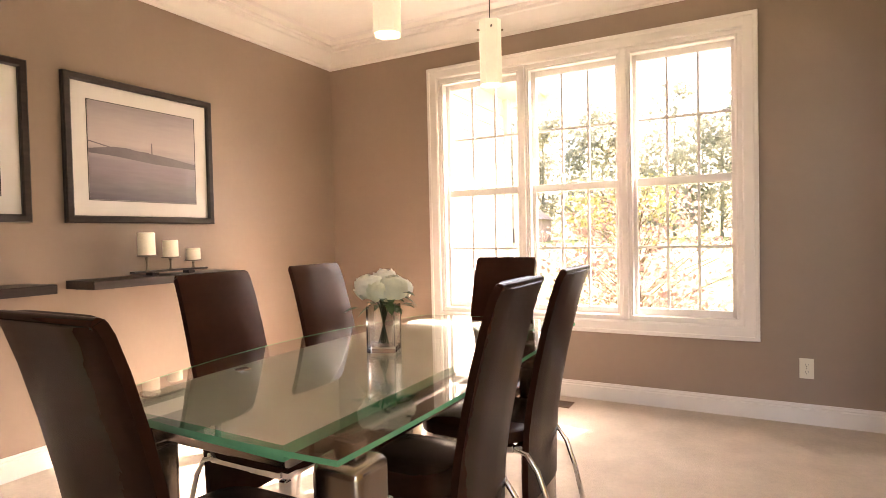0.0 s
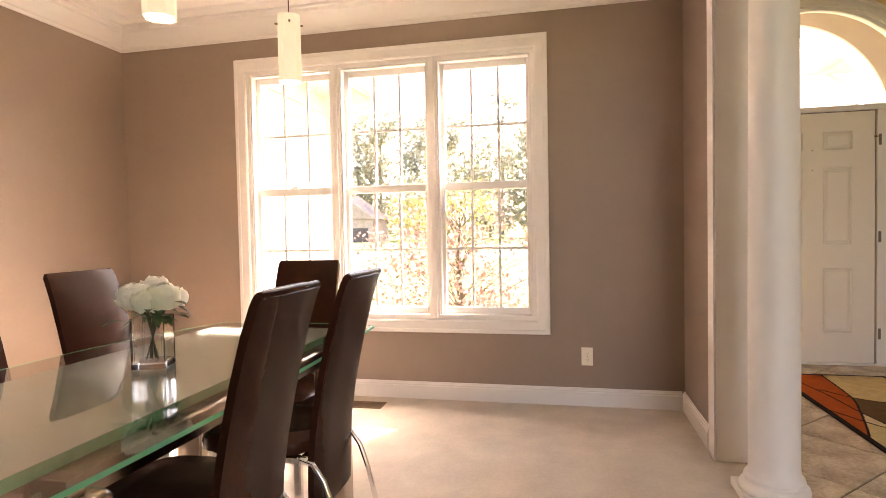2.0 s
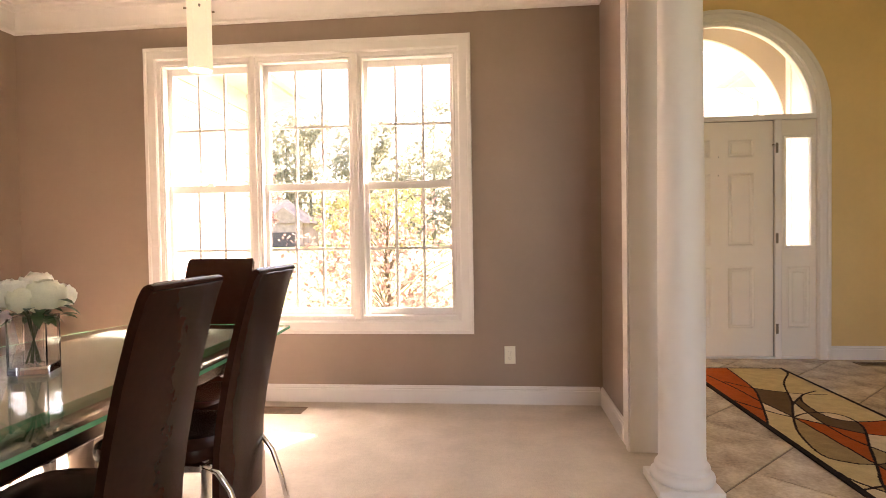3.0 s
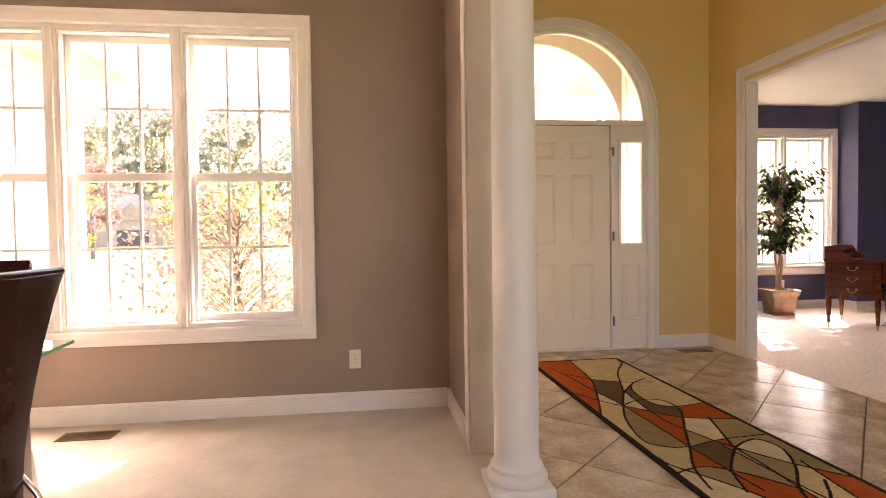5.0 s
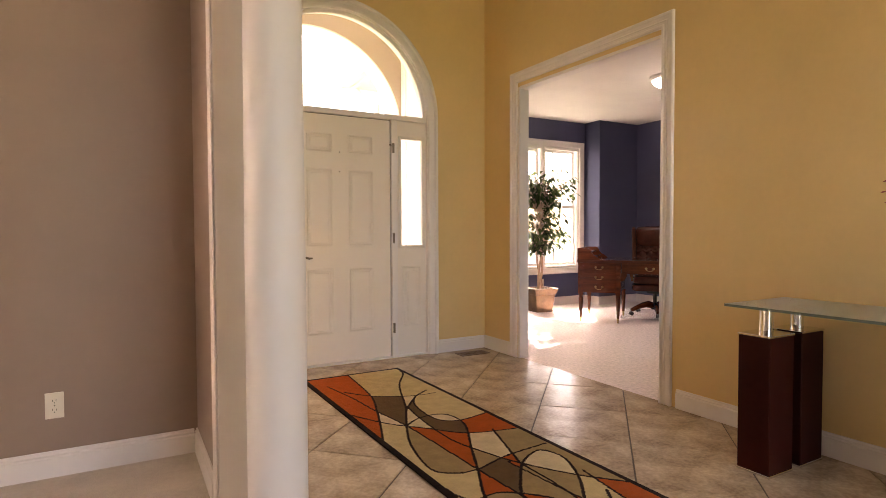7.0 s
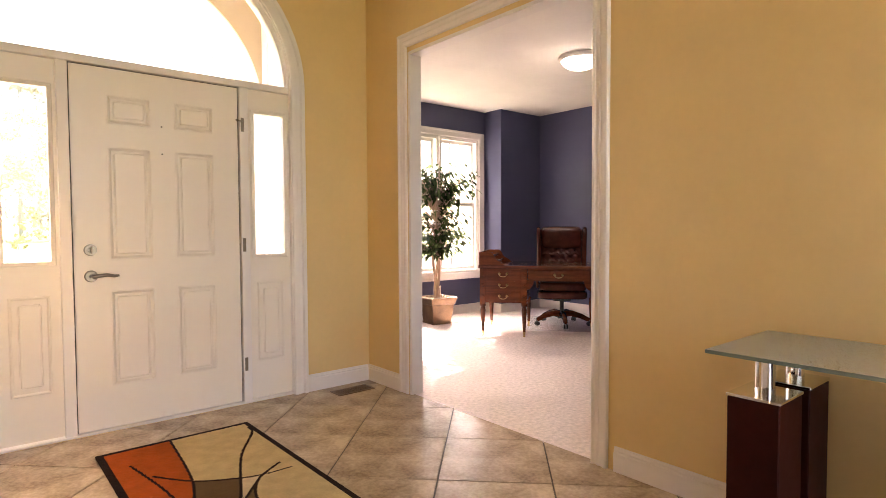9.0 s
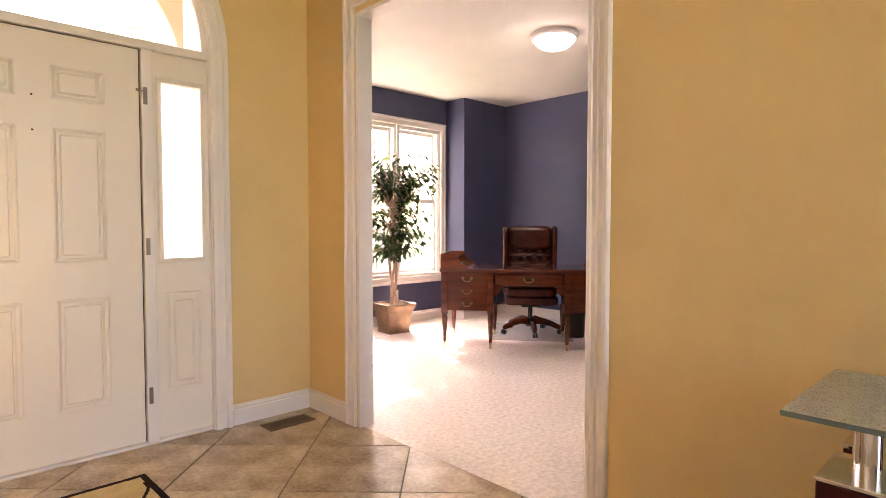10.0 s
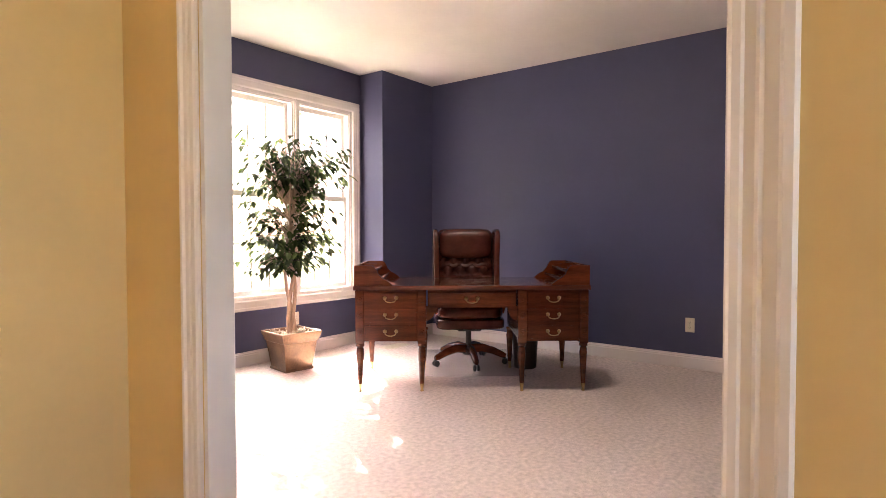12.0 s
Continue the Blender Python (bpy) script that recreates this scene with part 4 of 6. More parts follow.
def floor_vent(x, y, label, finish=None):
    finish = finish or M_DARKVENT
    v = thing("floor_vent", pose(x, y, 0), label, "vent", "floor vents")
    part("frame", boxes((-0.145, 0.145, -0.068, -0.050, 0.0, 0.006), (-0.145, 0.145, 0.050, 0.068, 0.0, 0.006), (-0.145, -0.125, -0.050, 0.050, 0.0, 0.006), (0.125, 0.145, -0.050, 0.050, 0.0, 0.006), (-0.006, 0.006, -0.050, 0.050, 0.0, 0.006), bevel=0.0015), finish, v)
    # A dark sheet on the floor painted as the shade below the slats.
    part("duct_shade", boxes((-0.125, 0.125, -0.050, 0.050, 0.0003, 0.0012)), M_HOLE, v, "dark sheet as the shade behind the slats")
    for k in range(9):
        for s in (-1, 1):
            xx = s * (0.012 + 0.0125 * k + 0.004)
            part("slat", boxes((xx - 0.0028, xx + 0.0028, -0.050, 0.050, 0.0013, 0.0045)), finish, v)
    return v


floor_vent(-0.945, 3.842, "bronze floor register set in the cream carpet")
floor_vent(3.555, 5.272, "bronze floor register on tiles near front door")
floor_vent(7.02, 7.02, "ivory floor register by the blue boxed corner", M_PLASTIC)


def pendant(x, y, low):
    p = thing("pendant_lamp", pose(x, y, low, 0, 0, 30), "lit opal glass pendant lamp on a thin black cord", "lamp", "pendants over the table")
    bm = bmesh.new()
    r, h, th = 0.052, 0.315, 0.004
    ring = [(r * 1.0, -r * 0.55), (r * 0.55, -r), (-r * 0.55, -r), (-r, -r * 0.55), (-r, r * 0.55), (-r * 0.55, r), (r * 0.55, r), (r, r * 0.55)]
    vs = [[bm.verts.new((a * s, b * s, z)) for a, b in ring] for s, z in ((1, 0), (1, h), (0.93, h), (0.93, 0))]
    for i in range(4):
        a, b = vs[i], vs[(i + 1) % 4]
        for k in range(8):
            bm.faces.new((a[k], a[(k + 1) % 8], b[(k + 1) % 8], b[k]))
    bmesh.ops.recalc_face_normals(bm, faces=bm.faces[:])
    part("shade", bm, M_SHADE, p, "frosted opal glass cylinder shade")
    bm = lathe(bmesh.new(), [(0.020, 0.018), (0.030, 0.03), (0.030, 0.085), (0.018, 0.11), (0.016, 0.15)], 20)
    part("bulb", bm, M_BULB, p, "glowing bulb", True)
    part("socket", lathe(bmesh.new(), [(0.018, 0.15), (0.018, 0.24), (0.006, 0.26)], 16), M_METAL, p)
    part("cap", boxes((-0.046, 0.046, -0.006, 0.006, 0.275, 0.281), (-0.006, 0.006, -0.046, 0.046, 0.269, 0.275)), M_METAL, p)
    for a in (0, 90, 180, 270):
        c, s = math.cos(radians(a)), math.sin(radians(a))
        part("thumbscrew", tube(bmesh.new(), [(c * 0.044, s * 0.044, 0.275), (c * 0.066, s * 0.066, 0.275)], 0.005, 8), M_METAL, p)
    part("cord", tube(bmesh.new(), [(0, 0, 0.255), (0, 0, CEIL - low - 0.02)], 0.0028, 6), M_BLACK, p)
    part("canopy", lathe(bmesh.new(), [(0.055, CEIL - low), (0.055, CEIL - low - 0.012), (0.04, CEIL - low - 0.022), (0.01, CEIL - low - 0.024)], 24), M_METAL, p, smooth=True)
    return p


pendant(-0.885, 2.805, 1.892)
pendant(-0.975, 2.02, 1.925)


# ---- foyer things ----
M_MAHOG = material("dark_red_lacquer", (0.036, 0.006, 0.004), 0.42, vary=0.2, scale=3, spec=0.12)
M_CONGLASS = material("console_glass", (0.80, 0.87, 0.82), 0.28, vary=0.12, scale=30, grain=0.5, grain_scale=45, transmission=0.75, ior=1.5)
M_EDGE2 = material("dark_glass_edge", (0.13, 0.17, 0.14), 0.2, vary=0.1, scale=6)
M_CRIMSON = material("crimson_orchid_petal", (0.36, 0.010, 0.014), 0.5, vary=0.3, scale=30)


def console_table():
    c = thing("console_table", pose(3.28, 2.63, 0), "glass-topped console table on dark red pillars by golden wall", "table")
    part("tabletop", sheet_with_edge(bmesh.new(), [(0, -1.30), (0.50, -1.30), (0.50, 0), (0, 0)], 0.752, 0.764), [M_CONGLASS, M_EDGE2], c, "greenish glass top")
    for y in (-0.215, -1.235):
        for x in (0.012, 0.262):
            p = part("pillar", boxes((x, x + 0.186, y, y + 0.150, 0.012, 0.628), bevel=0.003), M_MAHOG, c, "glossy dark red square pillar")
            part("foot_plate", boxes((x - 0.003, x + 0.189, y - 0.003, y + 0.153, 0.0, 0.012), bevel=0.002), M_CHROME, p)
            part("cap_plate", boxes((x - 0.003, x + 0.189, y - 0.003, y + 0.153, 0.628, 0.638), bevel=0.002), M_CHROME, p, "bright steel cap")
            part("spacer", lathe(bmesh.new(), [(0.029, 0.638), (0.029, 0.738), (0.034, 0.740), (0.034, 0.748)], 28, (x + 0.093, y + 0.075)), M_CHROME, p, "polished steel spacer", True)
            part("glass_pad", lathe(bmesh.new(), [(0.044, 0.7482), (0.044, 0.7518)], 28, (x + 0.093, y + 0.075)), M_BLACK, p, "dark round pad under the glass")
    return c


console_table()


def orchid():
    o = thing("potted_orchid", pose(3.58, 1.97, 0.764), "crimson orchid sprays in a dark pot on console", "plant")
    part("pot", lathe(bmesh.new(), [(0.04, 0.0), (0.055, 0.01), (0.065, 0.10), (0.068, 0.105), (0.060, 0.105), (0.055, 0.09)], 28), M_MAHOG, o, smooth=True)
    rng = random.Random(8)
    for k, (dx, dy, h) in enumerate(((0.02, 0.08, 0.56), (-0.05, 0.02, 0.50))):
        pts = [(0, 0, 0.09), (dx * 0.3, dy * 0.2, h * 0.5), (dx * 0.8, dy * 0.8, h * 0.85), (dx * 1.8, dy * 1.8, h)]
        part("spray_stem", tube(bmesh.new(), pts, 0.004, 7), M_STEM, o)
        for j in range(6):
            s = 0.45 + 0.55 * j / 5
            z = h * (0.22 + 0.72 * s)
            bm = bmesh.new()
            base = Vector((dx * 1.6 * s + rng.uniform(-0.03, 0.03), dy * 1.6 * s + rng.uniform(-0.03, 0.03), z))
            for q in range(5):
                petal(bm, base, 2 * math.pi * q / 5 + rng.random() * 0.4, 1.0, 0.045, 0.024, rng)
            part("blossom", bm, M_CRIMSON, o)
    bm = bmesh.new()
    for k in range(5):
        leaf(bm, Vector((0, 0, 0.095)), k * 1.3, 0.5, 0.16, 0.022, 0.6)
    part("leaves", bm, M_LEAF, o)
    return o


orchid()

# hall runner: a field of swinging curves that cut it into coloured patches, with a black band round it
M_RUG = [material("rug_" + n, c, 0.95, vary=0.14, scale=14, grain=0.4, grain_scale=330, spec=0.1) for n, c in (
    ("black", (0.018, 0.010, 0.009)), ("cream", (0.52, 0.41, 0.22)), ("rust", (0.37, 0.075, 0.016)), ("brown", (0.115, 0.07, 0.035)), ("tan", (0.30, 0.215, 0.105)), ("pale", (0.58, 0.48, 0.32)))]


RUG_CURVES, RUG_PATCHES = [], []


def swing(*points):
    """A dark line of the rug through (across 0 to 1, metres along) points; it comes again, mirrored, further down."""
    RUG_CURVES.append(points)
    RUG_CURVES.append([(1 - u, v + 1.95) for u, v in points if v + 1.95 < 3.2])


def patch(colour, *points):
    for u, v in points:
        RUG_PATCHES.append((u, v, colour))
        if v + 1.95 > 2.5:
            RUG_PATCHES.append((1 - u, v + 1.95, colour))


swing((0.44, 0.0), (0.44, 0.09), (0.37, 0.61), (0.25, 0.93), (0.11, 1.24), (0.0, 1.46))
swing((0.96, 0.10), (0.94, 0.2), (0.72, 0.49), (0.49, 0.95), (0.3, 1.26), (0.16, 1.53), (0.09, 1.83), (0.18, 1.93), (0.33, 1.95), (0.59, 1.89), (0.95, 1.86))
swing((0.14, 0.25), (0.21, 0.61), (0.24, 0.91), (0.3, 1.26), (0.32, 1.7), (0.33, 1.95), (0.35, 2.26), (0.37, 2.45))
swing((0.04, 0.93), (0.2, 1.17), (0.4, 1.35), (0.61, 1.53), (0.99, 1.61))
swing((0.21, 0.45), (0.37, 0.62), (0.57, 0.72), (0.71, 0.76), (0.9, 0.77))
swing((0.87, 0.68), (0.67, 0.8), (0.57, 0.98), (0.56, 1.24), (0.7, 1.33), (0.99, 1.29))
swing((0.67, 0.8), (0.46, 1.01), (0.3, 1.26))
swing((0.51, 0.93), (0.46, 1.2), (0.44, 1.56), (0.52, 1.82), (0.61, 2.0), (0.79, 2.23), (0.99, 2.41))
swing((0.3, 1.26), (0.45, 1.18), (0.62, 1.17), (0.7, 1.25), (0.67, 1.43), (0.47, 1.73), (0.33, 1.95), (0.17, 2.19), (0.1, 2.40))
swing((0.8, 1.55), (0.65, 1.89), (0.61, 2.0), (0.6, 2.24), (0.58, 2.45), (0.59, 2.60))
swing((0.03, 2.23), (0.17, 2.19), (0.29, 2.2), (0.42, 2.29), (0.57, 2.45))
swing((0.61, 2.0), (0.73, 1.94), (0.85, 1.92), (0.89, 2.05), (0.77, 2.25), (0.58, 2.45), (0.50, 2.60))
swing((0.61, 2.0), (0.49, 2.11), (0.36, 2.25), (0.27, 2.45))
patch(2, (0.23, 0.3), (0.19, 0.69), (0.1, 1.08), (0.88, 1.45), (0.51, 1.58), (0.3, 2.11), (0.68, 1.92), (0.41, 2.37), (0.82, 2.45), (0.12, 0.75))
patch(1, (0.64, 0.32), (0.87, 0.54), (0.82, 1.08), (0.08, 2.09), (0.06, 1.5), (0.30, 0.61))
patch(3, (0.4, 0.88), (0.59, 1.40), (0.42, 2.03))
patch(4, (0.21, 1.73), (0.46, 1.86), (0.59, 2.22), (0.92, 1.81), (0.91, 2.23), (0.2, 2.29), (0.92, 1.70))
patch(5, (0.44, 1.23), (0.23, 1.08), (0.6, 0.85), (0.67, 1.27), (0.44, 1.43), (0.61, 1.69), (0.8, 2.03), (0.3, 1.17), (0.15, 1.20))


def hall_runner():
    width, length, step = 0.775, 3.05, 0.0055
    nx, ny = int(width / step), int(length / step)
    line = np.zeros((ny, nx), bool)
    for points in RUG_CURVES:
        for i in range(len(points) - 1):
            p0, p1, p2, p3 = points[max(i - 1, 0)], points[i], points[i + 1], points[min(i + 2, len(points) - 1)]
            for k in range(140):
                t = k / 140
                u, v = [0.5 * (2 * p1[c] + (p2[c] - p0[c]) * t + (2 * p0[c] - 5 * p1[c] + 4 * p2[c] - p3[c]) * t * t + (3 * p1[c] - p0[c] - 3 * p2[c] + p3[c]) * t ** 3) for c in (0, 1)]
                i0, j0 = int(u * nx), int(v / step)
                line[max(0, j0 - 1):max(0, j0 + 1), max(0, i0 - 1):max(0, i0 + 1)] = True
    edge = 5
    line[:edge] = line[-edge:] = True
    line[:, :edge] = line[:, -edge:] = True
    mats = np.zeros((ny, nx), int)
    seen = line.copy()
    for j in range(ny):
        for i in range(nx):
            if seen[j, i]:
                continue
            stack, cells = [(j, i)], []
            seen[j, i] = True
            while stack:
                a, b = stack.pop()
                cells.append((a, b))
                for c, d in ((a + 1, b), (a - 1, b), (a, b + 1), (a, b - 1)):
                    if 0 <= c < ny and 0 <= d < nx and not seen[c, d]:
                        seen[c, d] = True
                        stack.append((c, d))
            cv, cu = sum(c[0] for c in cells) / len(cells) * step, sum(c[1] for c in cells) / len(cells) / nx
            inside = set(cells)
            held = [p for p in RUG_PATCHES if (int(p[1] / step), int(p[0] * nx)) in inside]
            best = min(held or RUG_PATCHES, key=lambda p: (p[0] - cu) ** 2 * 0.6 + (p[1] - cv) ** 2)
            for c in cells:
                mats[c] = best[2]
    verts = [(-width / 2 + width * i / nx, -j * step, 0.0105 + 0.0012 * noise.noise((i * 0.3, j * 0.3, 0))) for j in range(ny + 1) for i in range(nx + 1)]
    faces = [(j * (nx + 1) + i, (j + 1) * (nx + 1) + i, (j + 1) * (nx + 1) + i + 1, j * (nx + 1) + i + 1) for j in range(ny) for i in range(nx)]
    me = bpy.data.meshes.new("field")
    me.from_pydata(verts, [], faces)
    me.polygons.foreach_set("material_index", mats.ravel().tolist())
    for m in M_RUG:
        me.materials.append(m)
    r = thing("hall_runner", pose(2.335, 5.082, 0, 0, 0, 0.6), "long hall runner with rust, cream and brown curved patches", "rug")
    field = new("field", me)
    field.parent = r
    field["label"] = "tufted field of curved coloured patches"
    part("binding", boxes((-width / 2 - 0.004, width / 2 + 0.004, -length - 0.004, 0.004, 0.0, 0.0095), bevel=0.003), M_RUG[0], r, "black bound edge")
    return r


hall_runner()


# ---- office things ----
M_DESK = material("polished_mahogany", (0.115, 0.028, 0.010), 0.24, vary=0.45, scale=3.0, stretch=(1, 9, 9), coat=0.2, grain=0.04, grain_scale=60)
M_DESKTOP = material("mahogany_top", (0.10, 0.028, 0.014), 0.14, vary=0.35, scale=3.0, stretch=(1, 10, 10), coat=0.6)
M_BRASS = material("aged_brass", (0.45, 0.29, 0.12), 0.3, 1.0, vary=0.25, scale=30)
M_OXBLOOD = material("oxblood_leather", (0.075, 0.016, 0.010), 0.24, vary=0.3, scale=10, grain=0.2, grain_scale=300, coat=0.15)
M_CASTER = material("black_rubber", (0.015, 0.014, 0.014), 0.5, vary=0.2)
M_MATPLASTIC = material("clear_chair_mat", (0.70, 0.66, 0.68), 0.25, vary=0.02, alpha=0.22)
M_POT = material("antique_gold_pot", (0.15, 0.085, 0.045), 0.36, 0.4, vary=0.45, scale=7, grain=0.15, grain_scale=40)
M_BARK = material("pale_bark", (0.36, 0.25, 0.17), 0.8, vary=0.35, scale=14, stretch=(3, 3, 0.5), grain=0.5, grain_scale=60)
M_MOSS = material("dry_moss", (0.42, 0.36, 0.27), 0.95, vary=0.4, scale=40, grain=1.0, grain_scale=120)
M_LAMPGLASS = material("lit_white_glass", (0.95, 0.92, 0.86), 0.3, vary=0.02, emit=3.5, tint=(1.0, 0.92, 0.80))
M_BIN = material("dark_wood_bin", (0.035, 0.014, 0.010), 0.4, vary=0.3, scale=5, stretch=(6, 6, 1))


def foliage_material(name, lo, hi, rough=0.5, trans=0.0):
    """Leaf colours that vary from leaf to leaf."""
    m = bpy.data.materials.new(name)
    m.use_nodes = True
    n, l = m.node_tree.nodes, m.node_tree.links
    p = n["Principled BSDF"]
    p.inputs["Roughness"].default_value = rough
    g, mix = n.new("ShaderNodeNewGeometry"), n.new("ShaderNodeMix")
    mix.data_type = "RGBA"
    mix.inputs["A"].default_value, mix.inputs["B"].default_value = (*lo, 1), (*hi, 1)
    l.new(g.outputs["Random Per Island"], mix.inputs["Factor"])
    l.new(mix.outputs["Result"], p.inputs["Base Color"])
    if trans:
        t, add = n.new("ShaderNodeBsdfTranslucent"), n.new("ShaderNodeMixShader")
        l.new(mix.outputs["Result"], t.inputs["Color"])
        add.inputs[0].default_value = trans
        l.new(p.outputs[0], add.inputs[1])
        l.new(t.outputs[0], add.inputs[2])
        l.new(add.outputs[0], n["Material Output"].inputs["Surface"])
    return m


M_FICUS = foliage_material("ficus_leaf", (0.025, 0.045, 0.02), (0.09, 0.13, 0.045), 0.26, 0.3)


def writing_desk():
    d = thing("writing_desk", pose(6.438, 5.727, 0, 0, 0, -52.3), "polished mahogany writing desk with brass handles and carved gallery ends", "desk")
    hw, f, b = 0.822, -0.385, 0.365
    part("desktop", boxes((-hw - 0.014, hw + 0.014, f - 0.014, b + 0.014, 0.722, 0.756), bevel=0.006, seg=2), M_DESKTOP, d, "shining mahogany top")
    for s in (-1, 1):
        x0, x1 = sorted((s * hw, s * 0.325))
        bm = boxes((x0 + 0.012, x1 - 0.012, f + 0.012, b - 0.01, 0.360, 0.7215))
        part("pedestal", bm, M_DESK, d, "three-drawer pedestal")
        for x in (x0 + 0.030, x1 - 0.030):
            post = part("corner_post", boxes((x - 0.030, x + 0.030, f, f + 0.06, 0.345, 0.7215), bevel=0.003), M_DESK, d)
            for z in (0.655, 0.545, 0.425):
                bm = bmesh.new()
                tube(bm, [(x, f + 0.001, z), (x, f - 0.006, z)], [0.021, 0.018], 18)
                tube(bm, [(x, f - 0.005, z), (x, f - 0.011, z)], [0.010, 0.006], 14)
                part("rosette", bm, M_DESK, post, smooth=True)
            for y, ly in ((f + 0.03, "front"), (b - 0.03, "back")):
                prof = [(0.024, 0.345), (0.030, 0.338), (0.030, 0.325), (0.020, 0.316), (0.025, 0.305), (0.026, 0.29), (0.021, 0.17), (0.0145, 0.055)]
                leg = part("leg", lathe(bmesh.new(), prof[::-1], 16, (x, y)), M_DESK, d, "turned tapering leg", True)
                bm = bmesh.new()
                for k in range(10):
                    a = 2 * math.pi * k / 10
                    tube(bm, [(x + 0.0135 * math.cos(a), y + 0.0135 * math.sin(a), 0.06), (x + 0.0245 * math.cos(a), y + 0.0245 * math.sin(a), 0.285)], [0.0022, 0.0042], 5)
                tagged(part("reeding", bm, M_DESK, leg), kind="stuff")
                part("foot_cap", lathe(bmesh.new(), [(0.010, 0.0), (0.014, 0.004), (0.009, 0.012), (0.0155, 0.056), (0.0135, 0.058)], 14, (x, y)), M_BRASS, leg, "brass foot", True)
        for z0, z1 in ((0.613, 0.706), (0.492, 0.592), (0.374, 0.474)):
            w0, w1 = x0 + 0.066, x1 - 0.066
            dr = part("drawer", boxes((w0, w1, f + 0.002, f + 0.03, z0, z1), bevel=0.004), M_DESK, d)
            part("bead", mitred(bmesh.new(), [(0, 0), (0, 0.004), (0.005, 0.004), (0.005, 0)], [(w0 + 0.006, f + 0.0025, z0 + 0.006), (w1 - 0.006, f + 0.0025, z0 + 0.006), (w1 - 0.006, f + 0.0025, z1 - 0.006), (w0 + 0.006, f + 0.0025, z1 - 0.006)], 1, (0, -1, 0), closed=True), M_DESK, dr)
            bail(dr, (w0 + w1) / 2, f + 0.002, (z0 + z1) / 2 + 0.008)
        gallery(d, s, hw, f, b)
    part("apron", boxes((-0.313, 0.313, f + 0.030, f + 0.05, 0.595, 0.7215)), M_DESK, d)
    cd = part("centre_drawer", boxes((-0.305, 0.305, f + 0.008, f + 0.03, 0.605, 0.708), bevel=0.004), M_DESK, d)
    bail(cd, 0.0, f + 0.008, 0.662)
    part("back_panel", boxes((-0.313, 0.313, b - 0.03, b - 0.012, 0.60, 0.7215)), M_DESK, d)
    for s in (-1, 1):
        # shaped bracket where the apron meets the pedestal
        bm = bmesh.new()
        o = [(s * 0.324, 0.605), (s * 0.324, 0.50)] + [(s * (0.324 - 0.07 * math.sin(a)), 0.605 - 0.105 * math.cos(a)) for a in (0.4, 0.8, 1.2)] + [(s * 0.254, 0.605)]
        prism(bm, o, f + 0.03, f + 0.045, "y")
        part("bracket", bm, M_DESK, d)
    return d


def bail(parent, x, y, z):
    """A brass bail handle with two rosettes."""
    bm = bmesh.new()
    for s in (-1, 1):
        tube(bm, [(x + s * 0.040, y, z), (x + s * 0.040, y - 0.004, z), (x + s * 0.040, y - 0.014, z)], [0.014, 0.012, 0.006], 14)
    pts = [(x - 0.040, y - 0.012, z)] + [(x + 0.034 * math.cos(a) * 1.1, y - 0.016, z - 0.012 - 0.018 * math.sin(a)) for a in [math.pi - math.pi * k / 8 for k in range(9)]] + [(x + 0.040, y - 0.012, z)]
    tube(bm, pts, 0.0038, 8)
    return part("handle", bm, M_BRASS, parent, "brass bail handle", True)


def gallery(d, s, hw, f, b):
    """A stepped letter gallery with curved ends on one end of the top; s is -1 or 1."""
    top = 0.756
    prof = [(0.0, 0.0), (0.0, 0.140), (0.125, 0.140), (0.142, 0.132), (0.158, 0.108), (0.172, 0.078), (0.196, 0.052), (0.226, 0.038), (0.250, 0.020), (0.272, 0.0)]
    g = None
    for y0, y1 in ((f - 0.004, f + 0.014), (b - 0.040, b - 0.022)):
        bm = bmesh.new()
        prism(bm, [(s * (hw + 0.006 - x), top + z) for x, z in prof], y0, y1, "y")
        e = part("gallery_end", bm, M_DESK, d, "curved gallery end")
        g = g or e
    out = s * (hw + 0.006)
    part("gallery_back", boxes((*sorted((out, out - s * 0.014)), f + 0.0145, b - 0.0405, top, top + 0.140)), M_DESK, g)
    for k, (x, z0, z1) in enumerate(((0.125, 0.085, 0.130), (0.185, 0.03, 0.075))):
        xa, xb = out - s * 0.0145, out - s * x
        part("gallery_shelf", boxes((*sorted((xa, xb)), f + 0.0145, b - 0.0405, top + z0 - 0.008, top + z0)), M_DESK, g)
        xc = out - s * (x - 0.008)
        part("gallery_lip", boxes((*sorted((xb, xc)), f + 0.0145, b - 0.0405, top + z0 + 0.0002, top + z0 + 0.016)), M_DESK, g)
    for y in (f + 0.20, f + 0.44):
        part("gallery_divider", boxes((*sorted((out - s * 0.0145, out - s * 0.11)), y, y + 0.008, top + 0.0853, top + 0.132)), M_DESK, g)


writing_desk()


def padded(x0, x1, y0, y1, z0, z1, power=5.0, n=14):
    """A block with rounded corners: a superellipsoid of that size."""
    bm = bmesh.new()
    bmesh.ops.create_cube(bm, size=2.0)
    bmesh.ops.subdivide_edges(bm, edges=bm.edges[:], cuts=n, use_grid_fill=True)
    h = Vector(((x1 - x0) / 2, (y1 - y0) / 2, (z1 - z0) / 2))
    c = Vector(((x1 + x0) / 2, (y1 + y0) / 2, (z1 + z0) / 2))
    for v in bm.verts:
        p = v.co
        k = (abs(p.x) ** power + abs(p.y) ** power + abs(p.z) ** power) ** (1 / power)
        p = p / k
        v.co = c + Vector((p.x * h.x, p.y * h.y, p.z * h.z))
    return bm


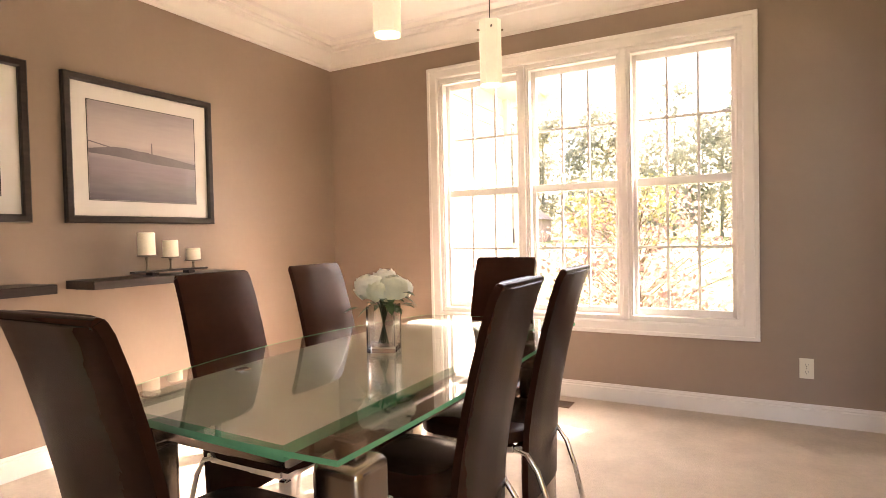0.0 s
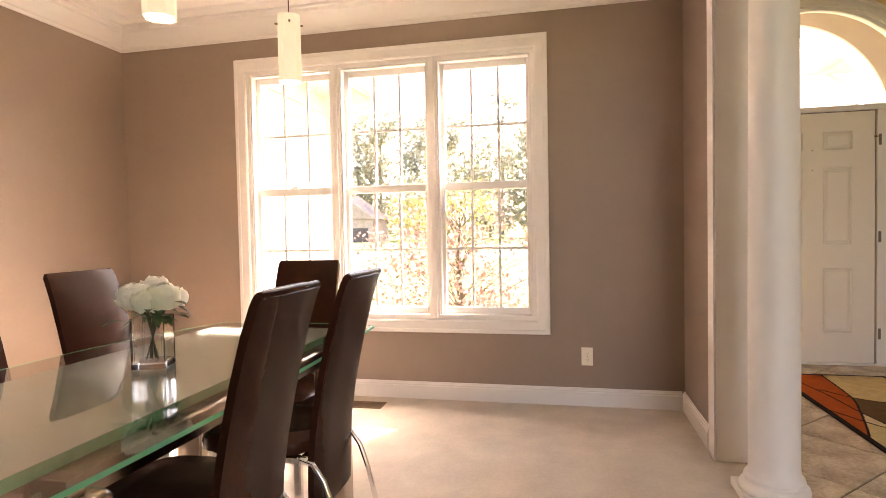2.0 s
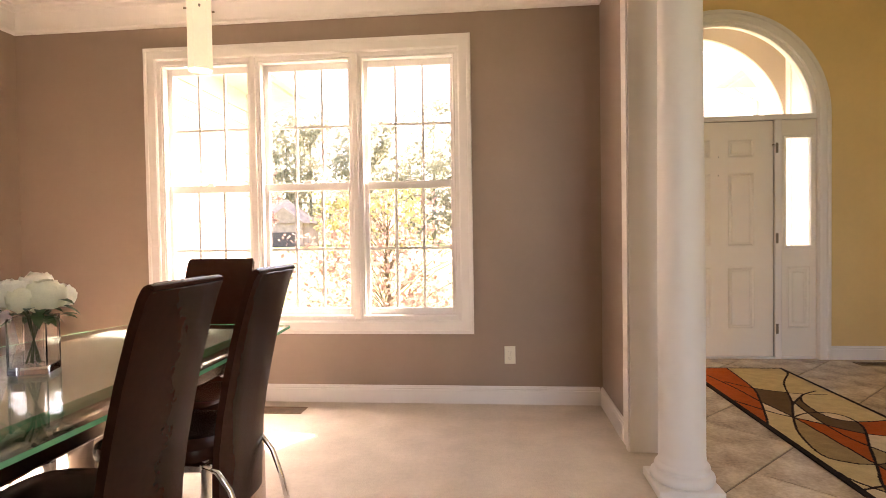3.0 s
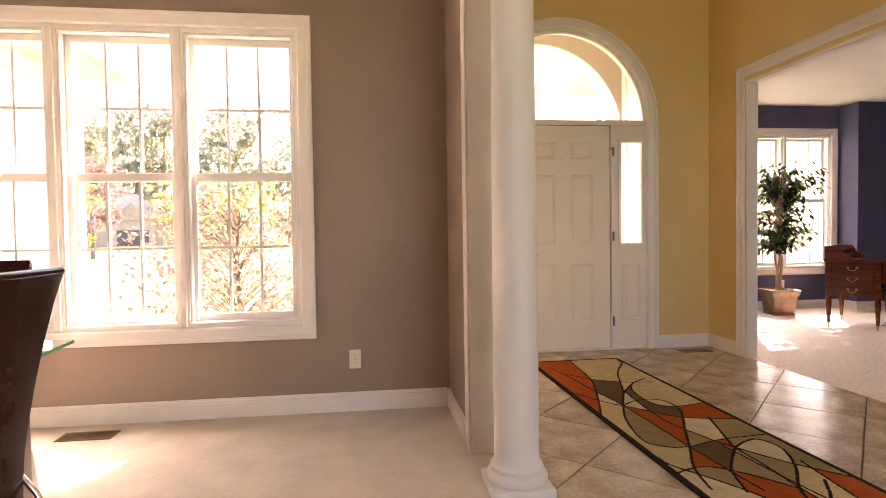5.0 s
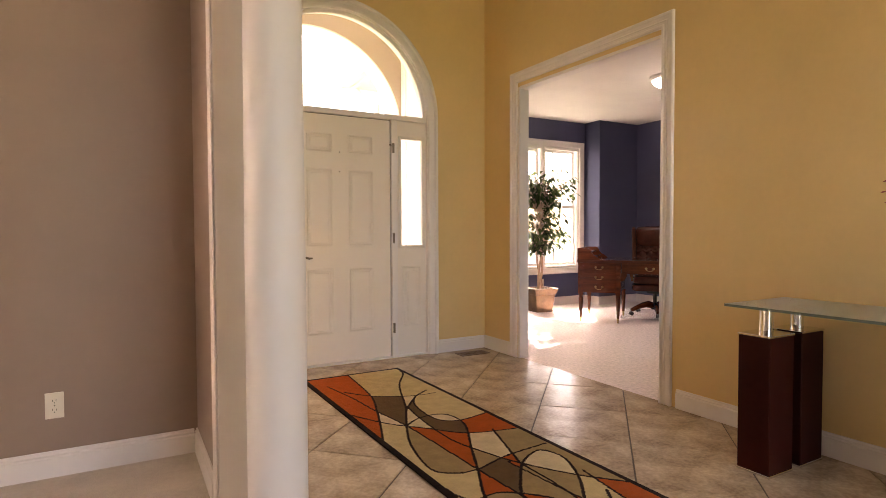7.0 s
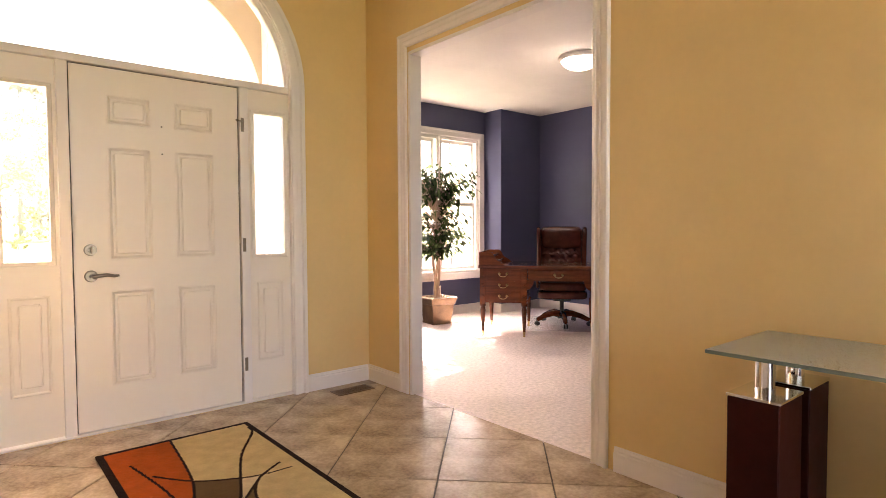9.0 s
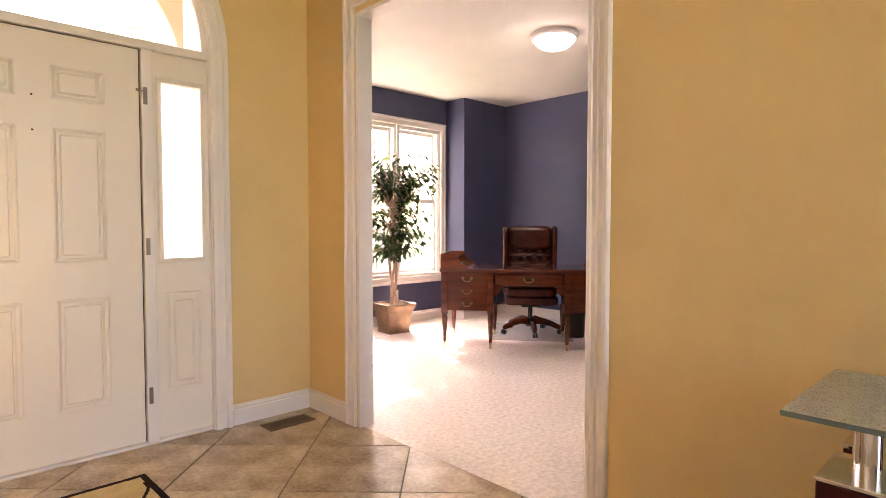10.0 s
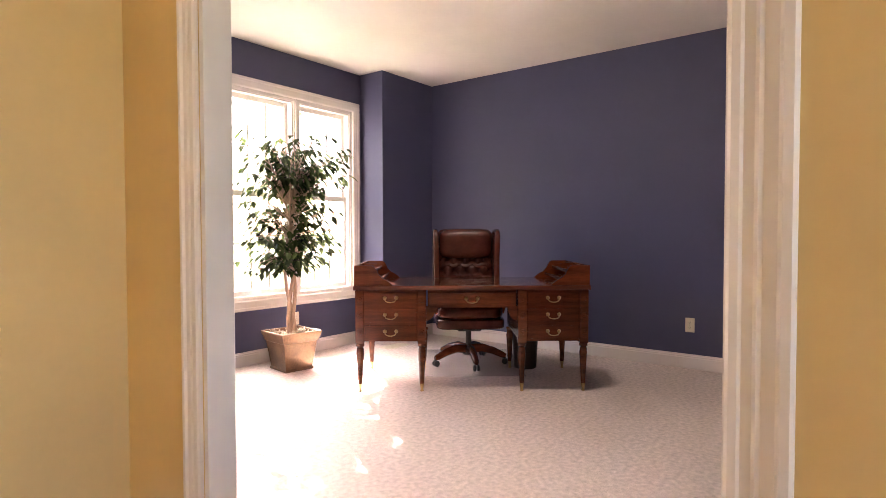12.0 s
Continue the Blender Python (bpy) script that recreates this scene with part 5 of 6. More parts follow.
def office_chair():
    c = thing("office_chair", pose(6.872, 6.035, 0, 0, 0, -50), "button-tufted oxblood leather office chair on wooden swivel base", "chair")
    # the front looks along -y
    seat = part("seat", padded(-0.275, 0.275, -0.27, 0.22, 0.405, 0.525, 5), M_OXBLOOD, c, "padded leather seat", True)
    part("seat_welt", padded(-0.285, 0.285, -0.28, 0.23, 0.325, 0.420, 7), M_OXBLOOD, c, smooth=True)
    bm = padded(-0.245, 0.245, 0.20, 0.33, 0.50, 0.925, 5, 30)
    bmesh.ops.recalc_face_normals(bm, faces=bm.faces[:])
    tufts = [((k + 0.5 * (row % 2)) * 0.110, 0.585 + row * 0.049 * 2) for row in range(4) for k in range(-2, 3) if abs((k + 0.5 * (row % 2)) * 0.110) < 0.23]
    for v in bm.verts:
        if v.co.y < 0.25:
            for bx, bz in tufts:
                dx, dz = abs(v.co.x - bx), abs(v.co.z - bz)
                v.co.y += 0.034 * math.exp(-(dx * dx + dz * dz) / 0.0007)
                # folds that run slantwise from button to button
                if dx < 0.058 and dz < 0.052:
                    v.co.y += 0.013 * math.exp(-((dx / 0.055 - dz / 0.049) ** 2) / 0.05)
        v.co.y += (v.co.z - 0.5) * 0.16
    back = part("backrest", bm, M_OXBLOOD, c, "deep button-tufted leather back", True)
    for bx, bz in tufts:
        bm = bmesh.new()
        bmesh.ops.create_uvsphere(bm, u_segments=10, v_segments=6, radius=0.011)
        bmesh.ops.translate(bm, verts=bm.verts, vec=(bx, 0.236 + (bz - 0.5) * 0.16, bz))
        part("button", bm, M_OXBLOOD, back, smooth=True)
    bm = padded(-0.24, 0.24, 0.205, 0.375, 0.885, 1.165, 4.5)
    for v in bm.verts:
        v.co.y += (v.co.z - 0.5) * 0.10
    part("headrest", bm, M_OXBLOOD, c, "plain padded leather headrest", True)
    part("back_shell", padded(-0.27, 0.27, 0.36, 0.44, 0.50, 1.165, 7), M_OXBLOOD, c, smooth=True)
    for s in (-1, 1):
        bm = padded(s * 0.268 - 0.030, s * 0.268 + 0.030, 0.13, 0.43, 0.50, 1.16, 5)
        for v in bm.verts:
            if v.co.y < 0.3:
                v.co.y += max(0, (0.75 - v.co.z)) * -0.12
            v.co.x += s * max(0, v.co.z - 0.9) * 0.04
        wing = part("wing", bm, M_OXBLOOD, c, "leather wing with nailhead trim", True)
        bm = bmesh.new()
        tube(bm, [(s * 0.300, 0.30, 0.66), (s * 0.315, 0.10, 0.70), (s * 0.315, -0.08, 0.70), (s * 0.312, -0.17, 0.685), (s * 0.305, -0.20, 0.64), (s * 0.295, -0.16, 0.56), (s * 0.28, -0.10, 0.45)], [0.020, 0.026, 0.028, 0.028, 0.024, 0.02, 0.018], 12)
        part("armrest", bm, M_DESK, c, "carved wooden arm", True)
    part("column", lathe(bmesh.new(), [(0.045, 0.30), (0.045, 0.325), (0.024, 0.325), (0.024, 0.13), (0.05, 0.12), (0.05, 0.075)][::-1], 20), M_CASTER, c, smooth=True)
    part("tilt_mechanism", boxes((-0.10, 0.10, -0.10, 0.12, 0.288, 0.325), bevel=0.008), M_CASTER, c)
    for k in range(5):
        a = 2 * math.pi * k / 5 + 1.06
        ca, sa = math.cos(a), math.sin(a)
        bm = bmesh.new()
        tube(bm, [(0.03 * ca, 0.03 * sa, 0.125), (0.12 * ca, 0.12 * sa, 0.135), (0.22 * ca, 0.22 * sa, 0.11), (0.30 * ca, 0.30 * sa, 0.075), (0.325 * ca, 0.325 * sa, 0.07)], [0.040, 0.036, 0.031, 0.026, 0.018], 12)
        arm = part("base_arm", bm, M_DESK, c, "mahogany base arm", True)
        bm = bmesh.new()
        for o in (-0.014, 0.014):
            px, py = 0.315 * ca - sa * o, 0.315 * sa + ca * o
            tube(bm, [(px + sa * 0.008, py - ca * 0.008, 0.026), (px - sa * 0.008, py + ca * 0.008, 0.026)], 0.0258, 18)
        part("caster", bm, M_CASTER, arm, "black twin-wheel caster", True)
    return c


office_chair()


def chair_mat():
    m = thing("chair_mat", pose(6.93, 6.02, 0, 0, 0, -52.3), "clear plastic mat under the office chair on carpet", "mat")
    sheet = part("sheet", boxes((-0.45, 0.38, -0.52, 0.50, 0.0005, 0.0045), bevel=0.0015), M_MATPLASTIC, m)
    sheet.visible_shadow = False


def waste_bin():
    w = thing("waste_bin", pose(7.02, 5.56, 0), "dark wooden round waste bin beside the desk", "bin")
    part("body", lathe(bmesh.new(), [(0.085, 0.0), (0.092, 0.006), (0.108, 0.30), (0.112, 0.305), (0.102, 0.305), (0.090, 0.05)], 32), M_BIN, w, smooth=True)


chair_mat()
waste_bin()


def ficus():
    t = thing("potted_tree", pose(5.815, 7.09, 0, 0, 0, -8), "leafy ficus tree in a square antique-gold pot on carpet", "plant")
    bm = bmesh.new()
    rings = []
    for h, z in ((0.122, 0.0), (0.128, 0.006), (0.128, 0.018), (0.121, 0.024), (0.150, 0.235), (0.157, 0.240), (0.176, 0.295), (0.180, 0.318), (0.172, 0.322), (0.160, 0.318), (0.150, 0.27)):
        rings.append([bm.verts.new((x * h, y * h, z)) for x, y in ((-1, -1), (1, -1), (1, 1), (-1, 1))])
    for a, b in zip(rings, rings[1:]):
        for k in range(4):
            bm.faces.new((a[k], a[(k + 1) % 4], b[(k + 1) % 4], b[k]))
    bm.faces.new(rings[0][::-1])
    bm.faces.new(rings[-1])
    bmesh.ops.recalc_face_normals(bm, faces=bm.faces[:])
    part("pot", bm, M_POT, t, "flared square pot with a rolled rim")
    rng = random.Random(12)
    bm = bmesh.new()
    for k in range(320):
        x, y = rng.uniform(-0.14, 0.14), rng.uniform(-0.14, 0.14)
        a = rng.random() * 6.28
        r = rng.uniform(0.015, 0.035)
        p = Vector((x, y, 0.272 + rng.uniform(0, 0.04)))
        q = p + Vector((r * math.cos(a), r * math.sin(a), rng.uniform(-0.01, 0.02)))
        tube(bm, [p, q], 0.0035, 4)
    tagged(part("moss", bm, M_MOSS, t, "dry moss filling"), kind="stuff")
    tips = []
    for k in range(3):
        a0 = 2.1 * k
        pts, rs = [], []
        for i in range(9):
            z = 0.28 + i * 0.135
            a = a0 + i * 0.75
            rad = 0.020 + 0.004 * i
            pts.append(Vector((rad * math.cos(a) + (0.01 * i - 0.02) * (k - 1), rad * math.sin(a), z)))
            rs.append(0.019 - 0.0015 * i)
        part("trunk", tube(bmesh.new(), pts, rs, 10), M_BARK, t, "pale twisted trunk", True)
        for i in range(4, 9):
            tips.append(pts[i])
    crown = bmesh.new()
    for k in range(195):
        a = rng.random() * 6.283
        z1 = 0.78 + 1.18 * rng.random() ** 0.85
        # an open oval crown, broadest above its middle
        s = (z1 - 0.78) / 1.18
        rad = (0.27 + 0.30 * math.sin(math.pi * min(1.0, 0.10 + 0.72 * s))) * rng.uniform(0.25, 1.0)
        end = Vector((rad * math.cos(a) * 1.02, rad * math.sin(a) * 0.75, z1))
        start = min(tips, key=lambda p: abs(p.z - (z1 - 0.16)) + rng.random() * 0.1)
        mid = (start + end) / 2 + Vector((0, 0, 0.08))
        part("branch", tube(bmesh.new(), [start, mid, end], [0.006, 0.004, 0.002], 5), M_BARK, t)
        for j in range(10):
            u = rng.uniform(0.35, 1.06)
            p = start * (1 - u) ** 2 + mid * 2 * u * (1 - u) + end * u * u
            p = p + Vector((rng.uniform(-0.035, 0.035), rng.uniform(-0.035, 0.035), rng.uniform(-0.045, 0.02)))
            leaf(crown, p, a + rng.uniform(-1.3, 1.3), rng.uniform(-0.7, 0.3), rng.uniform(0.060, 0.098), rng.uniform(0.017, 0.025), 0.4)
    tagged(part("crown", crown, M_FICUS, t, "dense glossy pointed leaves"), kind="stuff")
    return t


ficus()


def ceiling_light():
    l = thing("ceiling_light", pose(5.89, 5.055, CEIL), "lit round flush ceiling light with white glass bowl", "lamp")
    part("pan", lathe(bmesh.new(), [(0.195, -0.001), (0.200, -0.012), (0.196, -0.028), (0.180, -0.040), (0.172, -0.044)][::-1], 48), M_TRIM, l, "white metal rim", True)
    part("bowl", lathe(bmesh.new(), [(0.015, -0.125), (0.06, -0.121), (0.105, -0.106), (0.140, -0.084), (0.163, -0.060), (0.170, -0.0445)], 48), M_LAMPGLASS, l, "glowing white glass bowl", True)
    return l


ceiling_light()


# ---- outside ----
M_SIDING = material("cream_siding_board", (0.80, 0.76, 0.70), 0.7, vary=0.06, scale=3, grain=0.1, grain_scale=30)
# Darkened in colour for the shade on the arch's inner face.
M_PORCH_SHADE = material("shade_tan_render", (0.40, 0.32, 0.25), 0.85, vary=0.08, scale=3, grain=0.3, grain_scale=60)
# Paler and pinker than roof_shingle.
M_HOUSEROOF = material("pale_pink_shingle", (0.44, 0.32, 0.25), 0.9, vary=0.2, scale=1.5)
M_BARNDOOR = material("dark_brown_door", (0.13, 0.10, 0.085), 0.7, vary=0.1, scale=1)
M_CONCRETE = material("pale_concrete", (0.52, 0.48, 0.42), 0.85, vary=0.15, scale=2, grain=0.3, grain_scale=30)
M_PINKBRICK = material("pinkish_brick", (0.50, 0.36, 0.28), 0.85, vary=0.2, scale=1.2)
M_GLAZE = material("dark_window_glass", (0.05, 0.06, 0.07), 0.08, vary=0.1)
M_TRUNK = material("grey_bark", (0.16, 0.12, 0.09), 0.9, vary=0.3, scale=8, grain=0.5, grain_scale=30)
M_AUTUMN_Y = foliage_material("yellow_leaf", (0.23, 0.22, 0.08), (0.36, 0.34, 0.15), 0.6, 0.42)
M_AUTUMN_R = foliage_material("rosy_leaf", (0.27, 0.155, 0.135), (0.38, 0.26, 0.225), 0.6, 0.42)
# Leaf colours paled far past real foliage, to paint distance haze and glare.
M_HAZY_WOODS = foliage_material("haze_paled_leaf", (0.34, 0.335, 0.25), (0.46, 0.45, 0.35), 0.7, 0.7)

M_SHRUB = foliage_material("shrub_leaf", (0.09, 0.12, 0.03), (0.20, 0.23, 0.07), 0.5, 0.35)


def siding(name, x0, x1, y0, y1, z0, z1, label):
    """A clad wall: a backing with lapped boards, along its longer side."""
    w = structure(thing(name, pose(0, 0, 0), label, "wall"))
    bm = boxes((x0, x1, y0, y1, z0, z1))
    n = int((z1 - z0) / 0.15)
    along_x = (x1 - x0) > (y1 - y0)
    for k in range(n):
        a = z0 + k * 0.15
        if along_x:
            box(bm, x0 + 0.001, x1 - 0.001, y1 - 0.001, y1 + 0.012, a + 0.002, a + 0.146)
        else:
            box(bm, x0 - 0.012, x1 + 0.012, y0 + 0.001, y1 - 0.001, a + 0.002, a + 0.146)
    part("boards", bm, M_SIDING, w)
    return w


def garage_wing():
    w = thing("garage_wing", pose(0, 0, 0), "sunlit cream garage wing with shingled roof and gutter", "house")
    bm = boxes((-9.5, -2.30, 4.30, 6.45, -0.42, 2.72))
    for k in range(20):
        box(bm, -2.301, -2.286, 4.30, 6.44, -0.42 + k * 0.155, -0.28 + k * 0.155)
    part("wall", bm, M_SIDING, w)
    bm = bmesh.new()
    prism(bm, [(-10.0, 2.721), (-1.86, 2.721), (-1.86, 2.80), (-5.9, 4.95), (-10.0, 2.80)], 4.30, 6.84, "y")
    part("gable", bm, M_SIDING, w)
    bm = bmesh.new()
    prism(bm, [(-1.80, 2.87), (-5.9, 5.05), (-10.1, 2.85), (-10.1, 2.92), (-5.9, 5.14), (-1.80, 2.95)], 4.30, 6.95, "y")
    part("roof", bm, M_ROOF, w)
    part("gutter", boxes((-1.85, -1.74, 4.30, 6.85, 2.74, 2.86), bevel=0.01), M_TRIM, w)
    part("fascia", boxes((-9.9, -1.86, 6.851, 6.88, 2.66, 2.84)), M_TRIM, w)
    part("corner_board", boxes((-2.34, -2.24, 6.40, 6.50, -0.42, 2.72)), M_TRIM, w)
    bm = bmesh.new()
    tube(bm, [(-1.80, 6.60, 2.74), (-1.80, 6.60, 2.62), (-2.17, 6.55, 2.45), (-2.19, 6.53, 2.30), (-2.19, 6.53, -0.30)], 0.035, 8)
    part("downspout", bm, M_TRIM, w, smooth=True)


garage_wing()
siding("wall_cladding_office", 3.76, 3.806, 5.61, 7.66, -0.42, 3.5, "cream lapped boards beside the porch")
siding("wall_cladding_door", 1.14, 1.175, 4.24, 5.60, -0.42, 3.7, "cream lapped boards on the side of the foyer")


def front_cladding():
    """Cream render on the outside of the front wall, round its arched hole."""
    bm = bmesh.new()
    cx, r, spring, steps, y0, y1, top = 2.385, 0.868, 2.115, 28, FY1 + 0.153, FY1 + 0.164, 3.29
    for x0, x1 in ((1.18, cx - r), (cx + r, 3.755)):
        box(bm, x0, x1, y0, y1, -0.02, top)
    pts = [(cx - r * math.cos(math.pi * i / steps), spring + r * math.sin(math.pi * i / steps)) for i in range(steps + 1)]
    for p, q in zip(pts, pts[1:]):
        prism(bm, [p, q, (q[0], top), (p[0], top)], y0, y1, "y")
    return structure(link("wall_cladding_front", bm, M_SIDING), "cream render outside round the front door", "wall")


front_cladding()


def porch():
    p = thing("front_porch", pose(0, 0, 0), "cream porch with an arched opening before the front door", "porch")
    part("slab", boxes((1.05, 3.76, 5.60, 6.95, -0.42, -0.03), bevel=0.01), M_CONCRETE, p, "pale concrete slab")
    part("step", boxes((1.45, 3.35, 6.951, 7.35, -0.42, -0.22), bevel=0.01), M_CONCRETE, p)
    bm = bmesh.new()
    cx, r, spring, top, steps = 2.44, 0.975, 2.15, 3.55, 24
    for x0, x1 in ((1.275, cx - r), (cx + r, 3.755)):
        box(bm, x0, x1, 6.45, 6.72, -0.03, top)
    pts = [(cx - r * math.cos(math.pi * i / steps), spring + r * math.sin(math.pi * i / steps)) for i in range(steps + 1)]
    for a, b in zip(pts, pts[1:]):
        prism(bm, [a, b, (b[0], top), (a[0], top)], 6.45, 6.72, "y")
    part("arch_wall", bm, M_PORCH_SHADE, p, "rendered arch, its shade put into a tan colour")
    # A thin pale ring added as the sunlit reveal of the arch.
    bm = bmesh.new()
    rings = [[(cx - (r - e) * math.cos(math.pi * i / steps), spring + (r - e) * math.sin(math.pi * i / steps)) for i in range(steps + 1)] for e in (0.0005, 0.014)]
    for i in range(steps):
        prism(bm, [rings[0][i], rings[0][i + 1], rings[1][i + 1], rings[1][i]], 6.452, 6.735, "y")
    for e in (-1, 1):
        box(bm, *sorted((cx + e * (r - 0.0005), cx + e * (r - 0.014))), 6.452, 6.735, -0.029, spring)
    part("lit_arch_reveal", bm, M_SIDING, p, "pale ring standing in for the sunlit reveal")
    part("side_wall", boxes((3.43, 3.755, 5.62, 6.449, -0.03, 3.299)), M_SIDING, p, "pale boarded side of the porch")
    part("corner_board", boxes((3.412, 3.4295, 6.36, 6.449, -0.03, 3.299)), M_TRIM, p)
    part("ceiling", boxes((1.275, 3.755, 5.61, 6.449, 3.30, 3.36)), M_CEIL, p)
    bm = bmesh.new()
    prism(bm, [(0.90, 3.361), (4.2, 3.361), (4.2, 3.50), (2.45, 4.75), (0.90, 3.50)], 5.61, 6.70, "y")
    part("roof", bm, M_ROOF, p)
    part("side_eave", boxes((0.90, 1.2745, 5.61, 6.70, 3.285, 3.359)), M_TRIM, p)
    return p


porch()


def office_roof():
    w = thing("office_eave", pose(0, 0, 0), "overhanging eave and gutter of the office wing", "roof")
    part("soffit", boxes((3.45, 8.5, 7.67, 8.10, 2.98, 3.02), (3.45, 3.755, 6.73, 7.669, 2.98, 3.02)), M_TRIM, w)
    part("gutter", boxes((3.33, 8.6, 8.10, 8.21, 3.0, 3.12), (3.33, 3.45, 6.9, 8.099, 3.0, 3.12), bevel=0.01), M_TRIM, w)
    bm = bmesh.new()
    prism(bm, [(3.36, 3.121), (8.6, 3.121), (8.6, 3.3), (6.0, 4.6), (3.36, 3.3)], 7.67, 8.18, "y")
    part("roof", bm, M_SIDING, w)
    bm = bmesh.new()
    tube(bm, [(3.52, 8.12, 3.0), (3.55, 7.9, 2.86), (3.68, 7.72, 2.72), (3.68, 7.72, -0.3)], 0.035, 8)
    part("downspout", bm, M_TRIM, w, smooth=True)


office_roof()


def leaf_clump(bm, c, r, count, size, rng, flat=0.8):
    for k in range(count):
        d = Vector((rng.gauss(0, 1), rng.gauss(0, 1), rng.gauss(0, 1))).normalized() * r * rng.uniform(0.35, 1.0) ** 0.5
        p = c + Vector((d.x, d.y, d.z * flat))
        a, b = Vector((rng.gauss(0, 1), rng.gauss(0, 1), rng.gauss(0, 1))).normalized(), Vector((rng.gauss(0, 1), rng.gauss(0, 1), rng.gauss(0, 1))).normalized()
        s = size * rng.uniform(0.6, 1.3)
        b = (b - a * a.dot(b)).normalized()
        v = [bm.verts.new(p + a * s), bm.verts.new(p + b * s * 0.55 + a * s * 0.2), bm.verts.new(p - a * s * 0.8), bm.verts.new(p - b * s * 0.55 + a * s * 0.1)]
        bm.faces.new(v)


def small_tree(name, x, y, height, spread, low, mats, label, seed, clumps=46, leaves=60, size=0.045):
    t = thing(name, pose(x, y, -0.42), label, "tree")
    rng = random.Random(seed)
    part("trunk", tube(bmesh.new(), [(0, 0, 0), (0.02, 0.01, height * 0.25), (-0.03, 0.02, height * 0.5), (0.02, 0, height * 0.85)], [0.05 * height / 2, 0.04 * height / 2, 0.028 * height / 2, 0.008], 9), M_TRUNK, t, smooth=True)
    crowns = [bmesh.new() for _ in mats]
    for k in range(clumps):
        a = rng.random() * 6.283
        z = low + (height - low) * rng.random() ** 0.85
        s = (z - low) / (height - low)
        rad = spread * (0.45 + 0.75 * math.sin(math.pi * (0.25 + 0.65 * s))) * rng.uniform(0.35, 1.0) * 0.85
        end = Vector((rad * math.cos(a), rad * math.sin(a), z))
        st = Vector((0, 0, max(0.3 * low, z - rad * 0.7)))
        part("limb", tube(bmesh.new(), [st, (st + end) / 2 + Vector((0, 0, 0.06 * height)), end], [0.010, 0.006, 0.003], 5), M_TRUNK, t)
        which = 0 if len(mats) == 1 else (0 if s + rng.uniform(-0.3, 0.3) > 0.80 else 1)
        leaf_clump(crowns[which], end, spread * rng.uniform(0.14, 0.26), leaves, size, rng)
    for bm, m in zip(crowns, mats):
        tagged(part("crown", bm, m, t, "small autumn leaves"), kind="stuff")
    return t


small_tree("ornamental_tree", -1.15, 8.5, 2.15, 1.55, 0.35, [M_AUTUMN_Y, M_AUTUMN_R], "small ornamental tree with yellow and rosy autumn leaves", 3, 84, 44, 0.047)
small_tree("shade_tree", 8.4, 12.6, 7.0, 1.7, 3.6, [M_AUTUMN_Y], "tall thin yellow-leaved tree before the office window", 14, 17, 36, 0.07)
small_tree("street_tree", -10.9, 23.2, 4.3, 1.5, 1.1, [M_AUTUMN_Y], "young yellowing tree standing on the lawn", 5, 40, 60, 0.09)
small_tree("lawn_tree", -18.13, 42.0, 6.5, 2.4, 1.6, [M_AUTUMN_R], "reddish young tree far across the lawn", 6, 34, 60, 0.16)
small_tree("garden_shrub", 4.6, 12.0, 1.85, 0.85, 0.15, [M_SHRUB], "leafy green garden shrub beyond the porch", 9, 60, 60, 0.05)
small_tree("porch_tree", 3.8, 26.0, 5.6, 2.0, 1.0, [M_AUTUMN_Y], "yellow-leaved tree seen past the porch", 10, 40, 60, 0.11)


def woods():
    """A belt of trees that closes the view, as one piece."""
    rng = random.Random(21)
    bm = bmesh.new()
    for k in range(38):
        x = -112 + k * 3.7 + rng.uniform(-2.0, 2.0)
        y = rng.uniform(106, 128)
        h = rng.uniform(23, 29)
        for j in range(30):
            z = h * rng.uniform(0.05, 0.95)
            rr = 5.4 * math.sin(math.pi * (0.2 + 0.7 * z / h))
            a = rng.random() * 6.283
            # Small sparse leaves let sky through, so the belt looks hazy.
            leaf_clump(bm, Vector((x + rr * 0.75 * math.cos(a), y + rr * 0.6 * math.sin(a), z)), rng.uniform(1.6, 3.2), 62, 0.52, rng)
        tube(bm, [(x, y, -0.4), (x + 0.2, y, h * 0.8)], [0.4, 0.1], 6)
    me = link("woods", bm, M_HAZY_WOODS)
    return tagged(me, "belt of green autumn trees beyond the lawn, paled like haze", "woods", kind="stuff")


woods()


